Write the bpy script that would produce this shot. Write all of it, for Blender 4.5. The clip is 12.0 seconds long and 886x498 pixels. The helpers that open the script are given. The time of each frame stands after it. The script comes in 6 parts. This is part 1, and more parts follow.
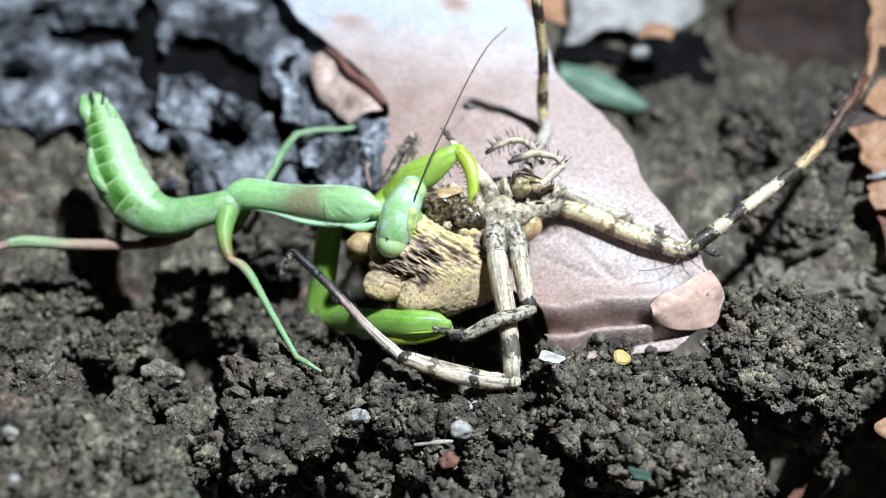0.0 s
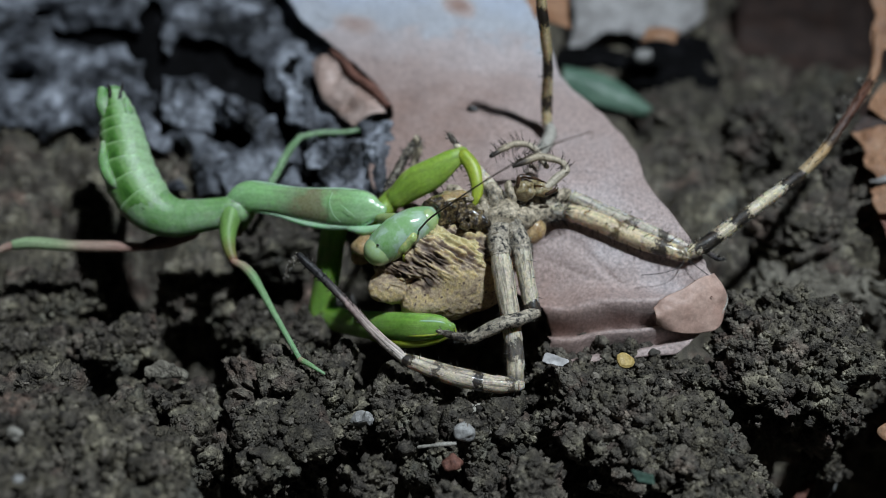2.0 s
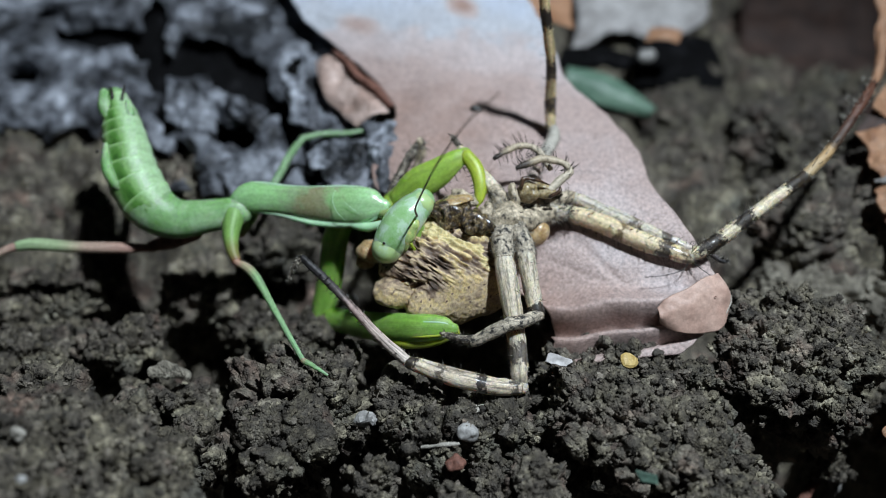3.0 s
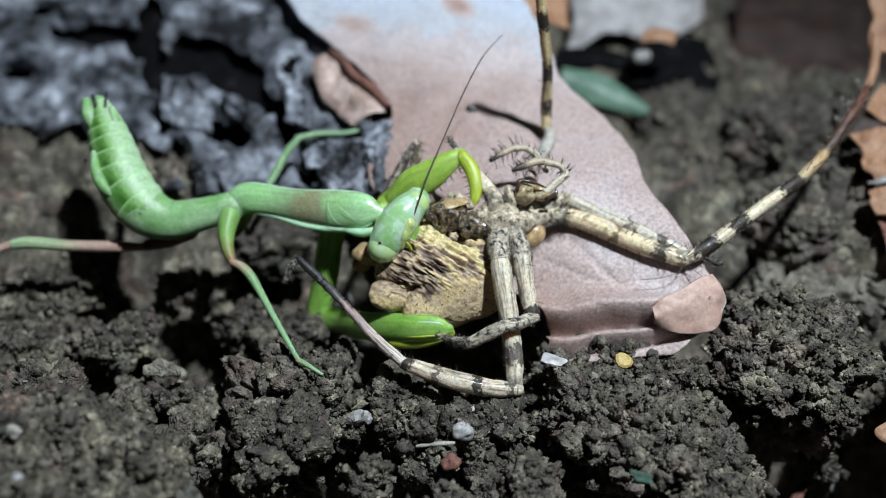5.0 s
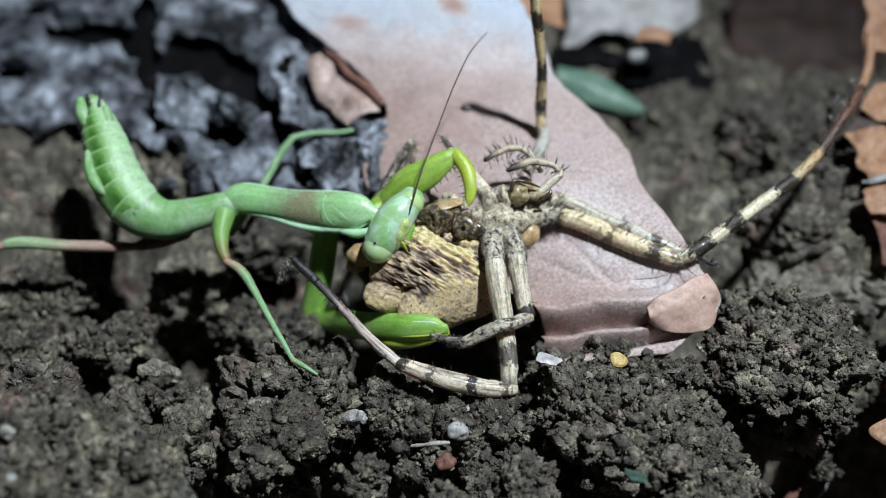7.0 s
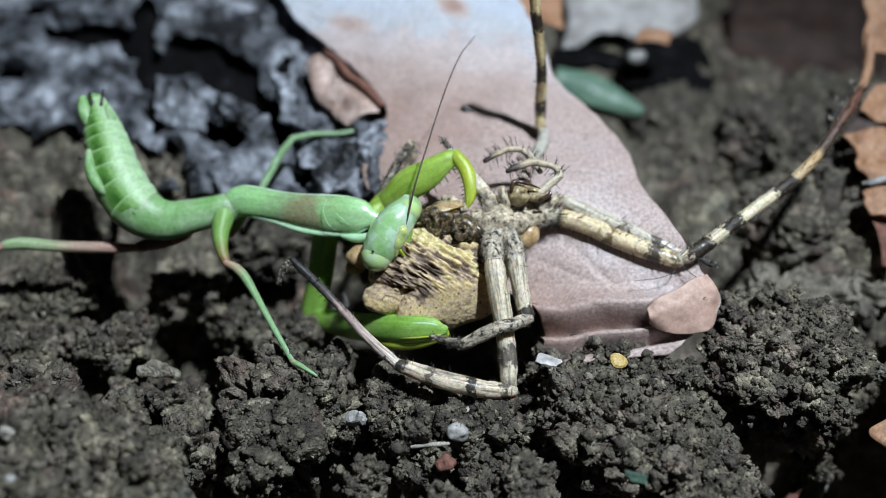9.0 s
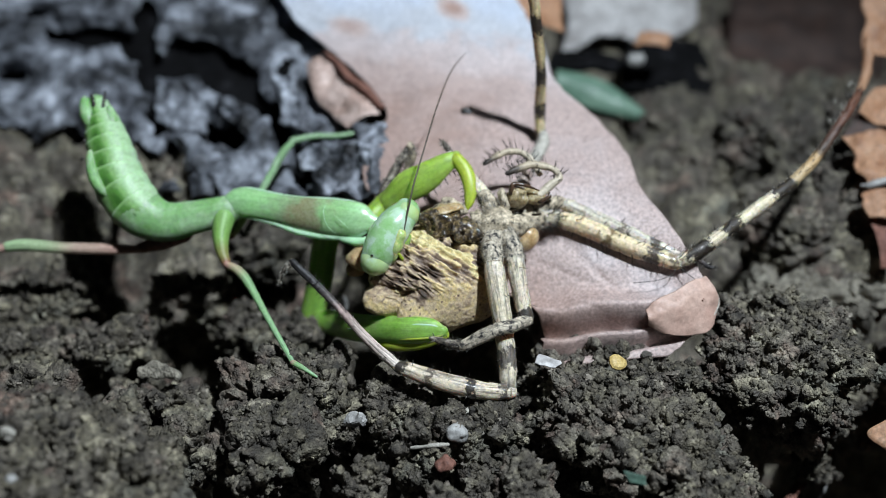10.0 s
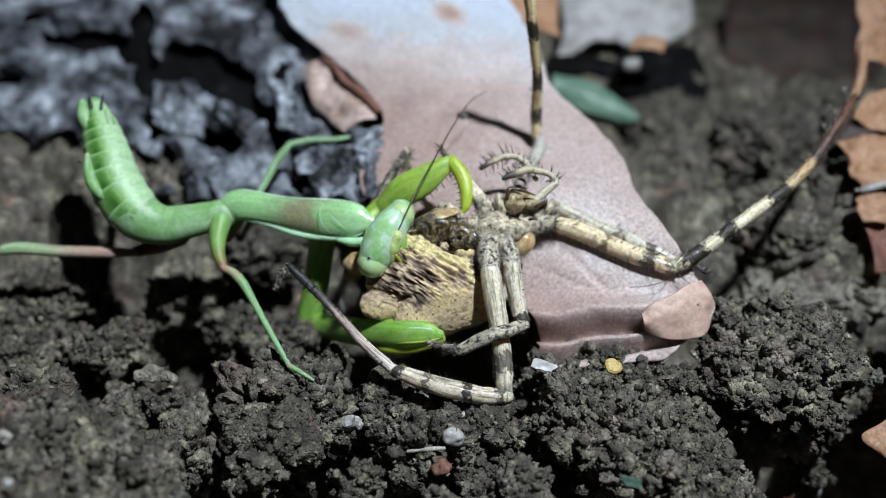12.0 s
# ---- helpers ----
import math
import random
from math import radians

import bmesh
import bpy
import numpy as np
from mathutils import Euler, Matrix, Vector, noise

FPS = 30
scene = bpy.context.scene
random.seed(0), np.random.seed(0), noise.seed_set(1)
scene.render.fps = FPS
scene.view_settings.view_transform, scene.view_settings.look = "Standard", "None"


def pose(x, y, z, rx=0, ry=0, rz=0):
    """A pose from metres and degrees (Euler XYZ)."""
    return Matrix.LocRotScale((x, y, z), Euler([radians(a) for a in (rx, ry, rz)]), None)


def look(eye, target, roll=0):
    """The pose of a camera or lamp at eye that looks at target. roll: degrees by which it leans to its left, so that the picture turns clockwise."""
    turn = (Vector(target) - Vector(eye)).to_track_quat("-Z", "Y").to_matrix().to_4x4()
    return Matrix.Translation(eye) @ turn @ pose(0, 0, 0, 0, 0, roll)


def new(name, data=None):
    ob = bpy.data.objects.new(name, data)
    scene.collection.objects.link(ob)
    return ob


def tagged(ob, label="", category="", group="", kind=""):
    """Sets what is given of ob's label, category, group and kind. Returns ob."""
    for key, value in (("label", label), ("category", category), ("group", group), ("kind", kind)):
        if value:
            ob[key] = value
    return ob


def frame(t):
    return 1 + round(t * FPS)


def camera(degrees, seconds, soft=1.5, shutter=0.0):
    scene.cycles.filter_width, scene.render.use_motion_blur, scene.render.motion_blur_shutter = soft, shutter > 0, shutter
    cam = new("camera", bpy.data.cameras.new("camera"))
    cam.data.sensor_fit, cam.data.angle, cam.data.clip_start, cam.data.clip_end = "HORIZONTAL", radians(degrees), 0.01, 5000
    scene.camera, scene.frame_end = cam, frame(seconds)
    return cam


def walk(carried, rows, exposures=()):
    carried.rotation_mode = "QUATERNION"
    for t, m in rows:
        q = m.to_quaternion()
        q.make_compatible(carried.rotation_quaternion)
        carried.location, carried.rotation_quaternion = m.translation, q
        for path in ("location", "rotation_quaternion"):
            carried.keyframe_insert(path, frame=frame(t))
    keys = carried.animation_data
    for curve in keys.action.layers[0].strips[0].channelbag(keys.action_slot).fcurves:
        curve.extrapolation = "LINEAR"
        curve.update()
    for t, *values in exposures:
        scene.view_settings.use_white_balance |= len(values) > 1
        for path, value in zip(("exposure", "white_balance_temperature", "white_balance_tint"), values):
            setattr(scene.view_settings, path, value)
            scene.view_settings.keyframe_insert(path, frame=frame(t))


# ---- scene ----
# ---------------------------------------------------------------- camera
cam = camera(50, 12.0, soft=0.5)
cam.data.dof.use_dof = True
cam.data.dof.focus_distance = 0.0955
cam.data.dof.aperture_fstop = 14.0
PATH = [
    (0, (0.000524, -0.081933, 0.069061), (0.000047, -0.000103, -0.000139), -0.571),
    (0.5, (0.000416, -0.081933, 0.069056), (0.000075, -0.000081, -0.000118), -0.588),
    (1, (0.000261, -0.082324, 0.069111), (-0.000011, -0.000149, 0.000321), -0.381),
    (1.5, (0.000340, -0.081783, 0.068987), (-0.000036, 0.000163, -0.000076), -0.456),
    (2, (0.000177, -0.082008, 0.069105), (-0.000364, 0.000004, 0.000121), -0.377),
    (2.5, (0.000262, -0.082046, 0.069073), (-0.000541, 0.000066, 0.000212), -0.551),
    (3, (0.000259, -0.082016, 0.068911), (-0.000731, 0.000101, 0.000058), -0.632),
    (5, (-0.000069, -0.082173, 0.069115), (-0.000239, -0.000122, 0.000176), -0.006),
    (5.5, (-0.000000, -0.082000, 0.069000), (-0.000000, -0.000000, 0.000000), 0.000),
    (6, (-0.000109, -0.082082, 0.068924), (0.000101, -0.000064, -0.000054), 0.085),
    (6.5, (0.000057, -0.082133, 0.069097), (0.000237, -0.000151, 0.000075), 0.144),
    (7, (0.000034, -0.082070, 0.069139), (0.000334, -0.000110, 0.000092), 0.160),
    (9, (-0.000026, -0.082021, 0.069036), (0.000361, 0.000029, 0.000096), 0.227),
    (9.5, (-0.000121, -0.082190, 0.069171), (0.000306, -0.000088, 0.000295), 0.271),
    (10, (-0.000028, -0.082370, 0.069165), (0.000378, -0.000116, 0.000470), 0.283),
    (10.5, (-0.000057, -0.082331, 0.069233), (0.000482, -0.000027, 0.000598), 0.314),
    (11, (0.000106, -0.082277, 0.069185), (0.000627, 0.000030, 0.000554), 0.284),
    (11.5, (-0.000075, -0.082343, 0.069203), (0.000773, 0.000031, 0.000656), 0.425),
    (12, (-0.000105, -0.082528, 0.069398), (0.000794, -0.000040, 0.000989), 0.569),
]
walk(cam, [(t, look(eye, target, roll)) for t, eye, target, roll in PATH],
     exposures=[(0.0, 0.55), (0.25, 0.35), (0.5, 0.05), (0.8, -0.3), (1.0, -0.6), (1.5, -0.7), (2.4, -0.7), (2.7, -0.5), (3.0, -0.22), (3.4, -0.06), (4.8, 0.0), (12.0, 0.0)])

VIEW = Vector((0.0, -0.7651, 0.6439))        # from the insects back to the lens
PLANE_UP = Vector((0.0, 0.6439, 0.7651))     # up, square to VIEW
MM = 0.001
rng = np.random.default_rng(7)

# ---------------------------------------------------------------- world and light
world = bpy.data.worlds.new("night")
scene.world = world
world.use_nodes = True
world.node_tree.nodes["Background"].inputs["Color"].default_value = (0.55, 0.68, 1.0, 1)
world.node_tree.nodes["Background"].inputs["Strength"].default_value = 0.006

torch = new("torch", bpy.data.lights.new("torch", "SPOT"))
torch.data.energy = 5.15
torch.data.color = (0.79, 0.90, 1.0)
torch.data.spot_size = radians(54)
torch.data.spot_blend = 1.0
torch.data.shadow_soft_size = 0.006
torch.matrix_world = look((0.074, -0.046, 0.246), (-0.003, 0.006, 0.0))

# ---------------------------------------------------------------- material helpers


def node(tree, kind, **values):
    n = tree.nodes.new(kind)
    for key, value in values.items():
        n.inputs[key.replace("_", " ")].default_value = value
    return n


def ramp_of(tree, stops, hard=False):
    n = tree.nodes.new("ShaderNodeValToRGB")
    r = n.color_ramp
    r.interpolation = "EASE" if not hard else "LINEAR"
    while len(r.elements) < len(stops):
        r.elements.new(0.5)
    for e, (at, c) in zip(r.elements, stops):
        e.position, e.color = at, (*c, 1)
    return n


def noise_of(tree, where, scale, detail=4.0, rough=0.6, stretch=None):
    if stretch:
        m = tree.nodes.new("ShaderNodeMapping")
        m.inputs["Scale"].default_value = stretch
        tree.links.new(where, m.inputs["Vector"])
        where = m.outputs["Vector"]
    n = node(tree, "ShaderNodeTexNoise", Scale=scale, Detail=detail, Roughness=rough)
    tree.links.new(where, n.inputs["Vector"])
    return n.outputs["Fac"]


def mat(name, stops, size=3.0, fine=0.5, rough=0.6, bump=0.15, bump_size=0.4, spec=0.5, sss=0.0, sss_rgb=(1, 1, 1),
        coat=0.0, attribute="", mottled=0.35, stretch=None, vary=0.0, ior=1.45, translucent=0.0, rough_spread=0.15, streak=0.0, island=False, jitter_by=0.08, drift=None, grains=0.0, sss_scale=0.0018, coat_rough=0.12):
    """Colour by a ramp over coarse noise (or a point attribute), grain over it, and fine relief. Sizes in millimetres."""
    m = bpy.data.materials.new(name)
    m.use_nodes = True
    t = m.node_tree
    out = t.nodes["Principled BSDF"]
    where = t.nodes.new("ShaderNodeTexCoord").outputs["Object"]
    coarse = noise_of(t, where, 1000 / size, 5.0, 0.62, stretch)
    ramp = ramp_of(t, stops)
    if attribute:
        a = t.nodes.new("ShaderNodeAttribute")
        a.attribute_name = attribute
        jitter = t.nodes.new("ShaderNodeMath")
        jitter.operation = "MULTIPLY_ADD"
        t.links.new(coarse, jitter.inputs[0])
        jitter.inputs[1].default_value = jitter_by
        t.links.new(a.outputs["Fac"], jitter.inputs[2])
        shift = t.nodes.new("ShaderNodeMath")
        shift.operation = "SUBTRACT"
        t.links.new(jitter.outputs[0], shift.inputs[0])
        shift.inputs[1].default_value = jitter_by / 2
        t.links.new(shift.outputs[0], ramp.inputs["Fac"])
    else:
        t.links.new(coarse, ramp.inputs["Fac"])
    grain = noise_of(t, where, 1000 / fine, 6.0, 0.7, stretch)
    grain_ramp = ramp_of(t, [(0.25, (1 - mottled,) * 3), (0.75, (1 + mottled * 0.6,) * 3)])
    t.links.new(grain, grain_ramp.inputs["Fac"])
    mix = t.nodes.new("ShaderNodeMix")
    mix.data_type, mix.blend_type = "RGBA", "MULTIPLY"
    mix.inputs[0].default_value = 1.0
    t.links.new(ramp.outputs["Color"], mix.inputs[6])
    t.links.new(grain_ramp.outputs["Color"], mix.inputs[7])
    colour = mix.outputs[2]
    if drift:
        # slow change of hue
        hues = ramp_of(t, drift)
        t.links.new(noise_of(t, where, 140.0, 4.0, 0.6), hues.inputs["Fac"])
        tint = t.nodes.new("ShaderNodeMix")
        tint.data_type, tint.blend_type = "RGBA", "MULTIPLY"
        tint.inputs[0].default_value = 1.0
        t.links.new(colour, tint.inputs[6])
        t.links.new(hues.outputs["Color"], tint.inputs[7])
        colour = tint.outputs[2]
    if streak:
        around = t.nodes.new("ShaderNodeCombineXYZ")
        for k, (key, by) in enumerate((("turn_c", 2.6), ("turn_s", 2.6), ("along", 3.0))):
            a, m2 = t.nodes.new("ShaderNodeAttribute"), t.nodes.new("ShaderNodeMath")
            a.attribute_name, m2.operation = key, "MULTIPLY"
            m2.inputs[1].default_value = by
            t.links.new(a.outputs["Fac"], m2.inputs[0])
            t.links.new(m2.outputs[0], around.inputs[k])
        lines = ramp_of(t, [(0.38, (1 - streak,) * 3), (0.52, (1, 1, 1)), (0.7, (1.15, 1.15, 1.15))])
        t.links.new(noise_of(t, around.outputs[0], 1.0, 5.0, 0.7), lines.inputs["Fac"])
        over = t.nodes.new("ShaderNodeMix")
        over.data_type, over.blend_type = "RGBA", "MULTIPLY"
        over.inputs[0].default_value = 1.0
        t.links.new(colour, over.inputs[6])
        t.links.new(lines.outputs["Color"], over.inputs[7])
        colour = over.outputs[2]
    if vary:
        info = t.nodes.new("ShaderNodeNewGeometry" if island else "ShaderNodeObjectInfo")
        scale = t.nodes.new("ShaderNodeMapRange")
        scale.inputs["To Min"].default_value, scale.inputs["To Max"].default_value = 1 - vary, 1 + vary
        t.links.new(info.outputs["Random Per Island" if island else "Random"], scale.inputs["Value"])
        mul = t.nodes.new("ShaderNodeVectorMath")
        mul.operation = "SCALE"
        t.links.new(colour, mul.inputs[0])
        t.links.new(scale.outputs["Result"], mul.inputs["Scale"])
        colour = mul.outputs[0]
    t.links.new(colour, out.inputs["Base Color"])
    gloss = t.nodes.new("ShaderNodeMapRange")
    gloss.inputs["To Min"].default_value, gloss.inputs["To Max"].default_value = max(0.02, rough - rough_spread), min(1, rough + rough_spread)
    t.links.new(grain, gloss.inputs["Value"])
    t.links.new(gloss.outputs["Result"], out.inputs["Roughness"])
    out.inputs["Specular IOR Level"].default_value = spec
    out.inputs["IOR"].default_value = ior
    out.inputs["Coat Weight"].default_value = coat
    out.inputs["Coat Roughness"].default_value = coat_rough
    if sss:
        out.inputs["Subsurface Weight"].default_value = sss
        out.inputs["Subsurface Radius"].default_value = sss_rgb
        out.inputs["Subsurface Scale"].default_value = sss_scale
    if bump:
        relief = noise_of(t, where, 1000 / bump_size, 5.0, 0.65, stretch)
        b = t.nodes.new("ShaderNodeBump")
        b.inputs["Strength"].default_value = 1.0
        b.inputs["Distance"].default_value = bump * MM
        t.links.new(relief, b.inputs["Height"])
        t.links.new(b.outputs["Normal"], out.inputs["Normal"])
        if grains:
            # fine sandy grains
            v, b2 = t.nodes.new("ShaderNodeTexVoronoi"), t.nodes.new("ShaderNodeBump")
            v.inputs["Scale"].default_value = 1000 / grains
            t.links.new(where, v.inputs["Vector"])
            b2.invert = True
            b2.inputs["Distance"].default_value = 0.6 * grains * MM
            t.links.new(v.outputs["Distance"], b2.inputs["Height"])
            t.links.new(b.outputs["Normal"], b2.inputs["Normal"])
            t.links.new(b2.outputs["Normal"], out.inputs["Normal"])
    if translucent:
        last = [n for n in t.nodes if n.type == "OUTPUT_MATERIAL"][0]
        thin, blend = t.nodes.new("ShaderNodeBsdfTranslucent"), t.nodes.new("ShaderNodeMixShader")
        blend.inputs[0].default_value = translucent
        t.links.new(colour, thin.inputs["Color"])
        t.links.new(out.outputs[0], blend.inputs[1])
        t.links.new(thin.outputs[0], blend.inputs[2])
        t.links.new(blend.outputs[0], last.inputs["Surface"])
    return m


# soils
SOIL = mat("soil", [(0.30, (0.040, 0.033, 0.027)), (0.44, (0.076, 0.064, 0.051)), (0.56, (0.135, 0.117, 0.093)), (0.68, (0.27, 0.24, 0.19))], size=2.4, fine=0.6,
           rough=0.72, bump=0.1, bump_size=0.3, mottled=0.55, vary=0.42, island=True, spec=0.5, grains=0.22,
           drift=[(0.3, (1.18, 0.92, 0.88)), (0.45, (1.0, 1.0, 0.98)), (0.55, (1.02, 1.02, 0.9)), (0.7, (0.95, 1.04, 1.04))])
DRY = mat("dry soil", [(0.30, (0.10, 0.088, 0.07)), (0.5, (0.24, 0.215, 0.17)), (0.68, (0.40, 0.37, 0.30))], size=4.0, fine=0.7, rough=0.8, bump=0.25, bump_size=0.4, mottled=0.6, vary=0.15, grains=0.3)
CRUMB = mat("soil crumb", [(0.3, (0.075, 0.062, 0.05)), (0.55, (0.13, 0.112, 0.09)), (0.72, (0.20, 0.18, 0.15))], size=2.0, fine=0.25, rough=0.7,
            bump=0.08, bump_size=0.2, mottled=0.5, vary=0.75, island=True)
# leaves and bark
# the last two stops carry the bluish glare of the blade's far end
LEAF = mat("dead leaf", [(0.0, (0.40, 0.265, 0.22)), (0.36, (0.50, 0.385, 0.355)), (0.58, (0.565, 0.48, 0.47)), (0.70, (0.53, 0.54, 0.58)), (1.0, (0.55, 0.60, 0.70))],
           size=5.0, fine=0.36, rough=0.34, bump=0.12, bump_size=0.24, mottled=0.5, attribute="sheet_tone", spec=0.6, translucent=0.08, jitter_by=0.42)
LEAF_TIP = mat("dead leaf tip", [(0.3, (0.42, 0.265, 0.21)), (0.7, (0.54, 0.37, 0.30))], size=3.0, fine=0.4, rough=0.5, bump=0.05, bump_size=0.3, mottled=0.2)
SCRAP = mat("pale pink dead leaf", [(0.3, (0.36, 0.235, 0.19)), (0.7, (0.54, 0.41, 0.36))], size=3.0, fine=0.5, rough=0.55, bump=0.1, bump_size=0.5, mottled=0.45)
ORANGE_LEAF = mat("orange dead leaf", [(0.25, (0.33, 0.15, 0.075)), (0.55, (0.52, 0.29, 0.17)), (0.8, (0.62, 0.42, 0.29))], size=2.4, fine=0.4,
                  rough=0.55, bump=0.12, bump_size=0.6, mottled=0.4, translucent=0.3)
# near-black: shade behind the crust's holes and in gaps is put into the colour
BARK_AND_SHADE = mat("near-black bark and shade", [(0.3, (0.003, 0.003, 0.003)), (0.55, (0.005, 0.005, 0.0055)), (0.75, (0.018, 0.018, 0.02))], size=3.0, fine=0.6, rough=0.9, spec=0.08, bump=0.3,
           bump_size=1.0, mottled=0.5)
FLAKE = mat("pale bark flake", [(0.38, (0.012, 0.013, 0.015)), (0.47, (0.07, 0.074, 0.086)), (0.56, (0.20, 0.212, 0.24)), (0.66, (0.40, 0.42, 0.47))], size=5.5, fine=0.9, rough=0.6, bump=0.25,
            bump_size=0.9, mottled=0.5, vary=0.2)
PALE_LEAF = mat("bleached leaf", [(0.3, (0.28, 0.26, 0.25)), (0.6, (0.50, 0.48, 0.47))], size=5.0, fine=0.8, rough=0.55, bump=0.1, bump_size=0.8, mottled=0.3)
GREEN_LEAF = mat("green leaf", [(0.3, (0.085, 0.155, 0.11)), (0.7, (0.15, 0.24, 0.175))], size=4.0, fine=0.6, rough=0.4, bump=0.05, mottled=0.25)
MOSS = mat("dull moss", [(0.3, (0.04, 0.075, 0.055)), (0.7, (0.09, 0.16, 0.12))], size=1.0, fine=0.3, rough=0.7, bump=0.05, mottled=0.4)
STAINED = mat("stained bark flake", [(0.42, (0.008, 0.008, 0.009)), (0.52, (0.05, 0.053, 0.062)), (0.62, (0.20, 0.21, 0.24)), (0.72, (0.38, 0.40, 0.45))], size=4.5, fine=0.9, rough=0.6, bump=0.25, bump_size=0.9,
              mottled=0.5)
UMBER_LEAF = mat("umber leaf", [(0.3, (0.028, 0.017, 0.014)), (0.7, (0.068, 0.039, 0.03))], size=4.0, fine=0.8, rough=0.6, bump=0.15, mottled=0.4)
STONE = mat("pale stone", [(0.3, (0.24, 0.23, 0.22)), (0.7, (0.42, 0.41, 0.39))], size=1.0, fine=0.2, rough=0.5, bump=0.05, bump_size=0.2, mottled=0.3)
OCHRE = mat("ochre chip", [(0.3, (0.40, 0.27, 0.08)), (0.7, (0.56, 0.42, 0.17))], size=0.8, fine=0.2, rough=0.5, bump=0.04, bump_size=0.2, mottled=0.25)
RUST = mat("red crumb", [(0.3, (0.12, 0.05, 0.035)), (0.7, (0.24, 0.11, 0.08))], size=0.8, fine=0.2, rough=0.7, bump=0.08, bump_size=0.25, mottled=0.4)
FIBRE = mat("plant fibre", [(0.3, (0.30, 0.28, 0.24)), (0.7, (0.5, 0.47, 0.41))], size=0.8, fine=0.2, rough=0.6, bump=0.05, bump_size=0.2, mottled=0.4)
# mantis
GREEN = mat("mantis green", [(0.25, (0.145, 0.30, 0.08)), (0.45, (0.215, 0.39, 0.165)), (0.6, (0.30, 0.46, 0.25)), (0.8, (0.39, 0.52, 0.35))], size=2.6, fine=0.45, rough=0.4, bump=0.05,
            bump_size=0.45, mottled=0.2, sss=0.8, sss_rgb=(0.5, 1.0, 0.3), spec=0.45, streak=0.1)
LEG_GREEN = mat("mantis leg green", [(0.2, (0.15, 0.31, 0.045)), (0.5, (0.22, 0.40, 0.08)), (0.8, (0.34, 0.50, 0.17))], size=2.4, fine=0.4, rough=0.42, bump=0.03,
                bump_size=0.35, mottled=0.2, sss=0.75, sss_rgb=(0.5, 1.0, 0.15), spec=0.45, streak=0.2)
SPRING_GREEN = mat("mantis raised leg green", [(0.2, (0.20, 0.34, 0.045)), (0.5, (0.28, 0.42, 0.07)), (0.8, (0.38, 0.50, 0.14))], size=2.4, fine=0.4, rough=0.42, bump=0.03,
                   bump_size=0.35, mottled=0.2, sss=0.75, sss_rgb=(0.6, 1.0, 0.15), spec=0.45, streak=0.2)
LIME = mat("mantis lime", [(0.2, (0.28, 0.38, 0.03)), (0.8, (0.42, 0.48, 0.07))], size=2.0, fine=0.3, rough=0.42, bump=0.02, mottled=0.15, sss=0.45,
           sss_rgb=(0.7, 1.0, 0.1), streak=0.15)
SHIN = mat("mantis shin", [(0.0, (0.38, 0.22, 0.16)), (0.10, (0.36, 0.32, 0.2)), (0.25, (0.24, 0.40, 0.19)), (1.0, (0.24, 0.41, 0.22))], size=2.0, fine=0.3, rough=0.5,
           bump=0.02, mottled=0.25, sss=0.3, sss_rgb=(0.5, 1.0, 0.4), attribute="along", streak=0.35)
DULL_LEG = mat("mantis far leg", [(0.3, (0.17, 0.29, 0.14)), (0.7, (0.27, 0.40, 0.24))], size=1.5, fine=0.3, rough=0.5, bump=0.02, mottled=0.3, sss=0.25, sss_rgb=(0.5, 1.0, 0.4), streak=0.25)
HIND = mat("mantis hind shin", [(0.0, (0.40, 0.22, 0.18)), (0.45, (0.46, 0.33, 0.26)), (0.7, (0.36, 0.46, 0.26)), (1.0, (0.34, 0.48, 0.26))], size=2.0, fine=0.3, rough=0.5,
           bump=0.02, mottled=0.25, sss=0.2, attribute="along", streak=0.3)
HIP = mat("mantis hip", [(0.0, (0.20, 0.38, 0.11)), (0.5, (0.18, 0.33, 0.08)), (0.8, (0.2, 0.2, 0.06)), (0.92, (0.22, 0.11, 0.06)), (1.0, (0.20, 0.09, 0.05))], size=2.0, fine=0.3, rough=0.5,
          bump=0.02, mottled=0.2, sss=0.25, attribute="along", streak=0.2)
SHIELD = mat("mantis shield", [(0.0, (0.30, 0.53, 0.25)), (0.34, (0.29, 0.52, 0.23)), (0.45, (0.25, 0.36, 0.19)), (0.55, (0.23, 0.22, 0.12)), (0.62, (0.24, 0.25, 0.14)), (0.74, (0.27, 0.46, 0.21)), (1.0, (0.36, 0.58, 0.31))],
             size=2.0, fine=0.3, rough=0.28, bump=0.015, mottled=0.1, sss=0.45, sss_rgb=(0.5, 1.0, 0.35), attribute="along", coat=0.35, jitter_by=0.4, streak=0.12)
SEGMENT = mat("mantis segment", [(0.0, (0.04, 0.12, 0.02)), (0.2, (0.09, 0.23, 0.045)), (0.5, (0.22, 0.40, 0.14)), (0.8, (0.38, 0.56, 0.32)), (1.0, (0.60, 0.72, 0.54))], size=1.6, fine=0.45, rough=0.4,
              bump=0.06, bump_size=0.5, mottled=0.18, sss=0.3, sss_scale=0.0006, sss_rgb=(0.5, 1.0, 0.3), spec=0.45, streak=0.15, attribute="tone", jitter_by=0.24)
RIM = mat("mantis rim", [(0.3, (0.36, 0.64, 0.36)), (0.7, (0.47, 0.72, 0.46))], size=2.0, fine=0.3, rough=0.35, bump=0.0, mottled=0.08, sss=0.4, sss_rgb=(0.6, 1, 0.5))
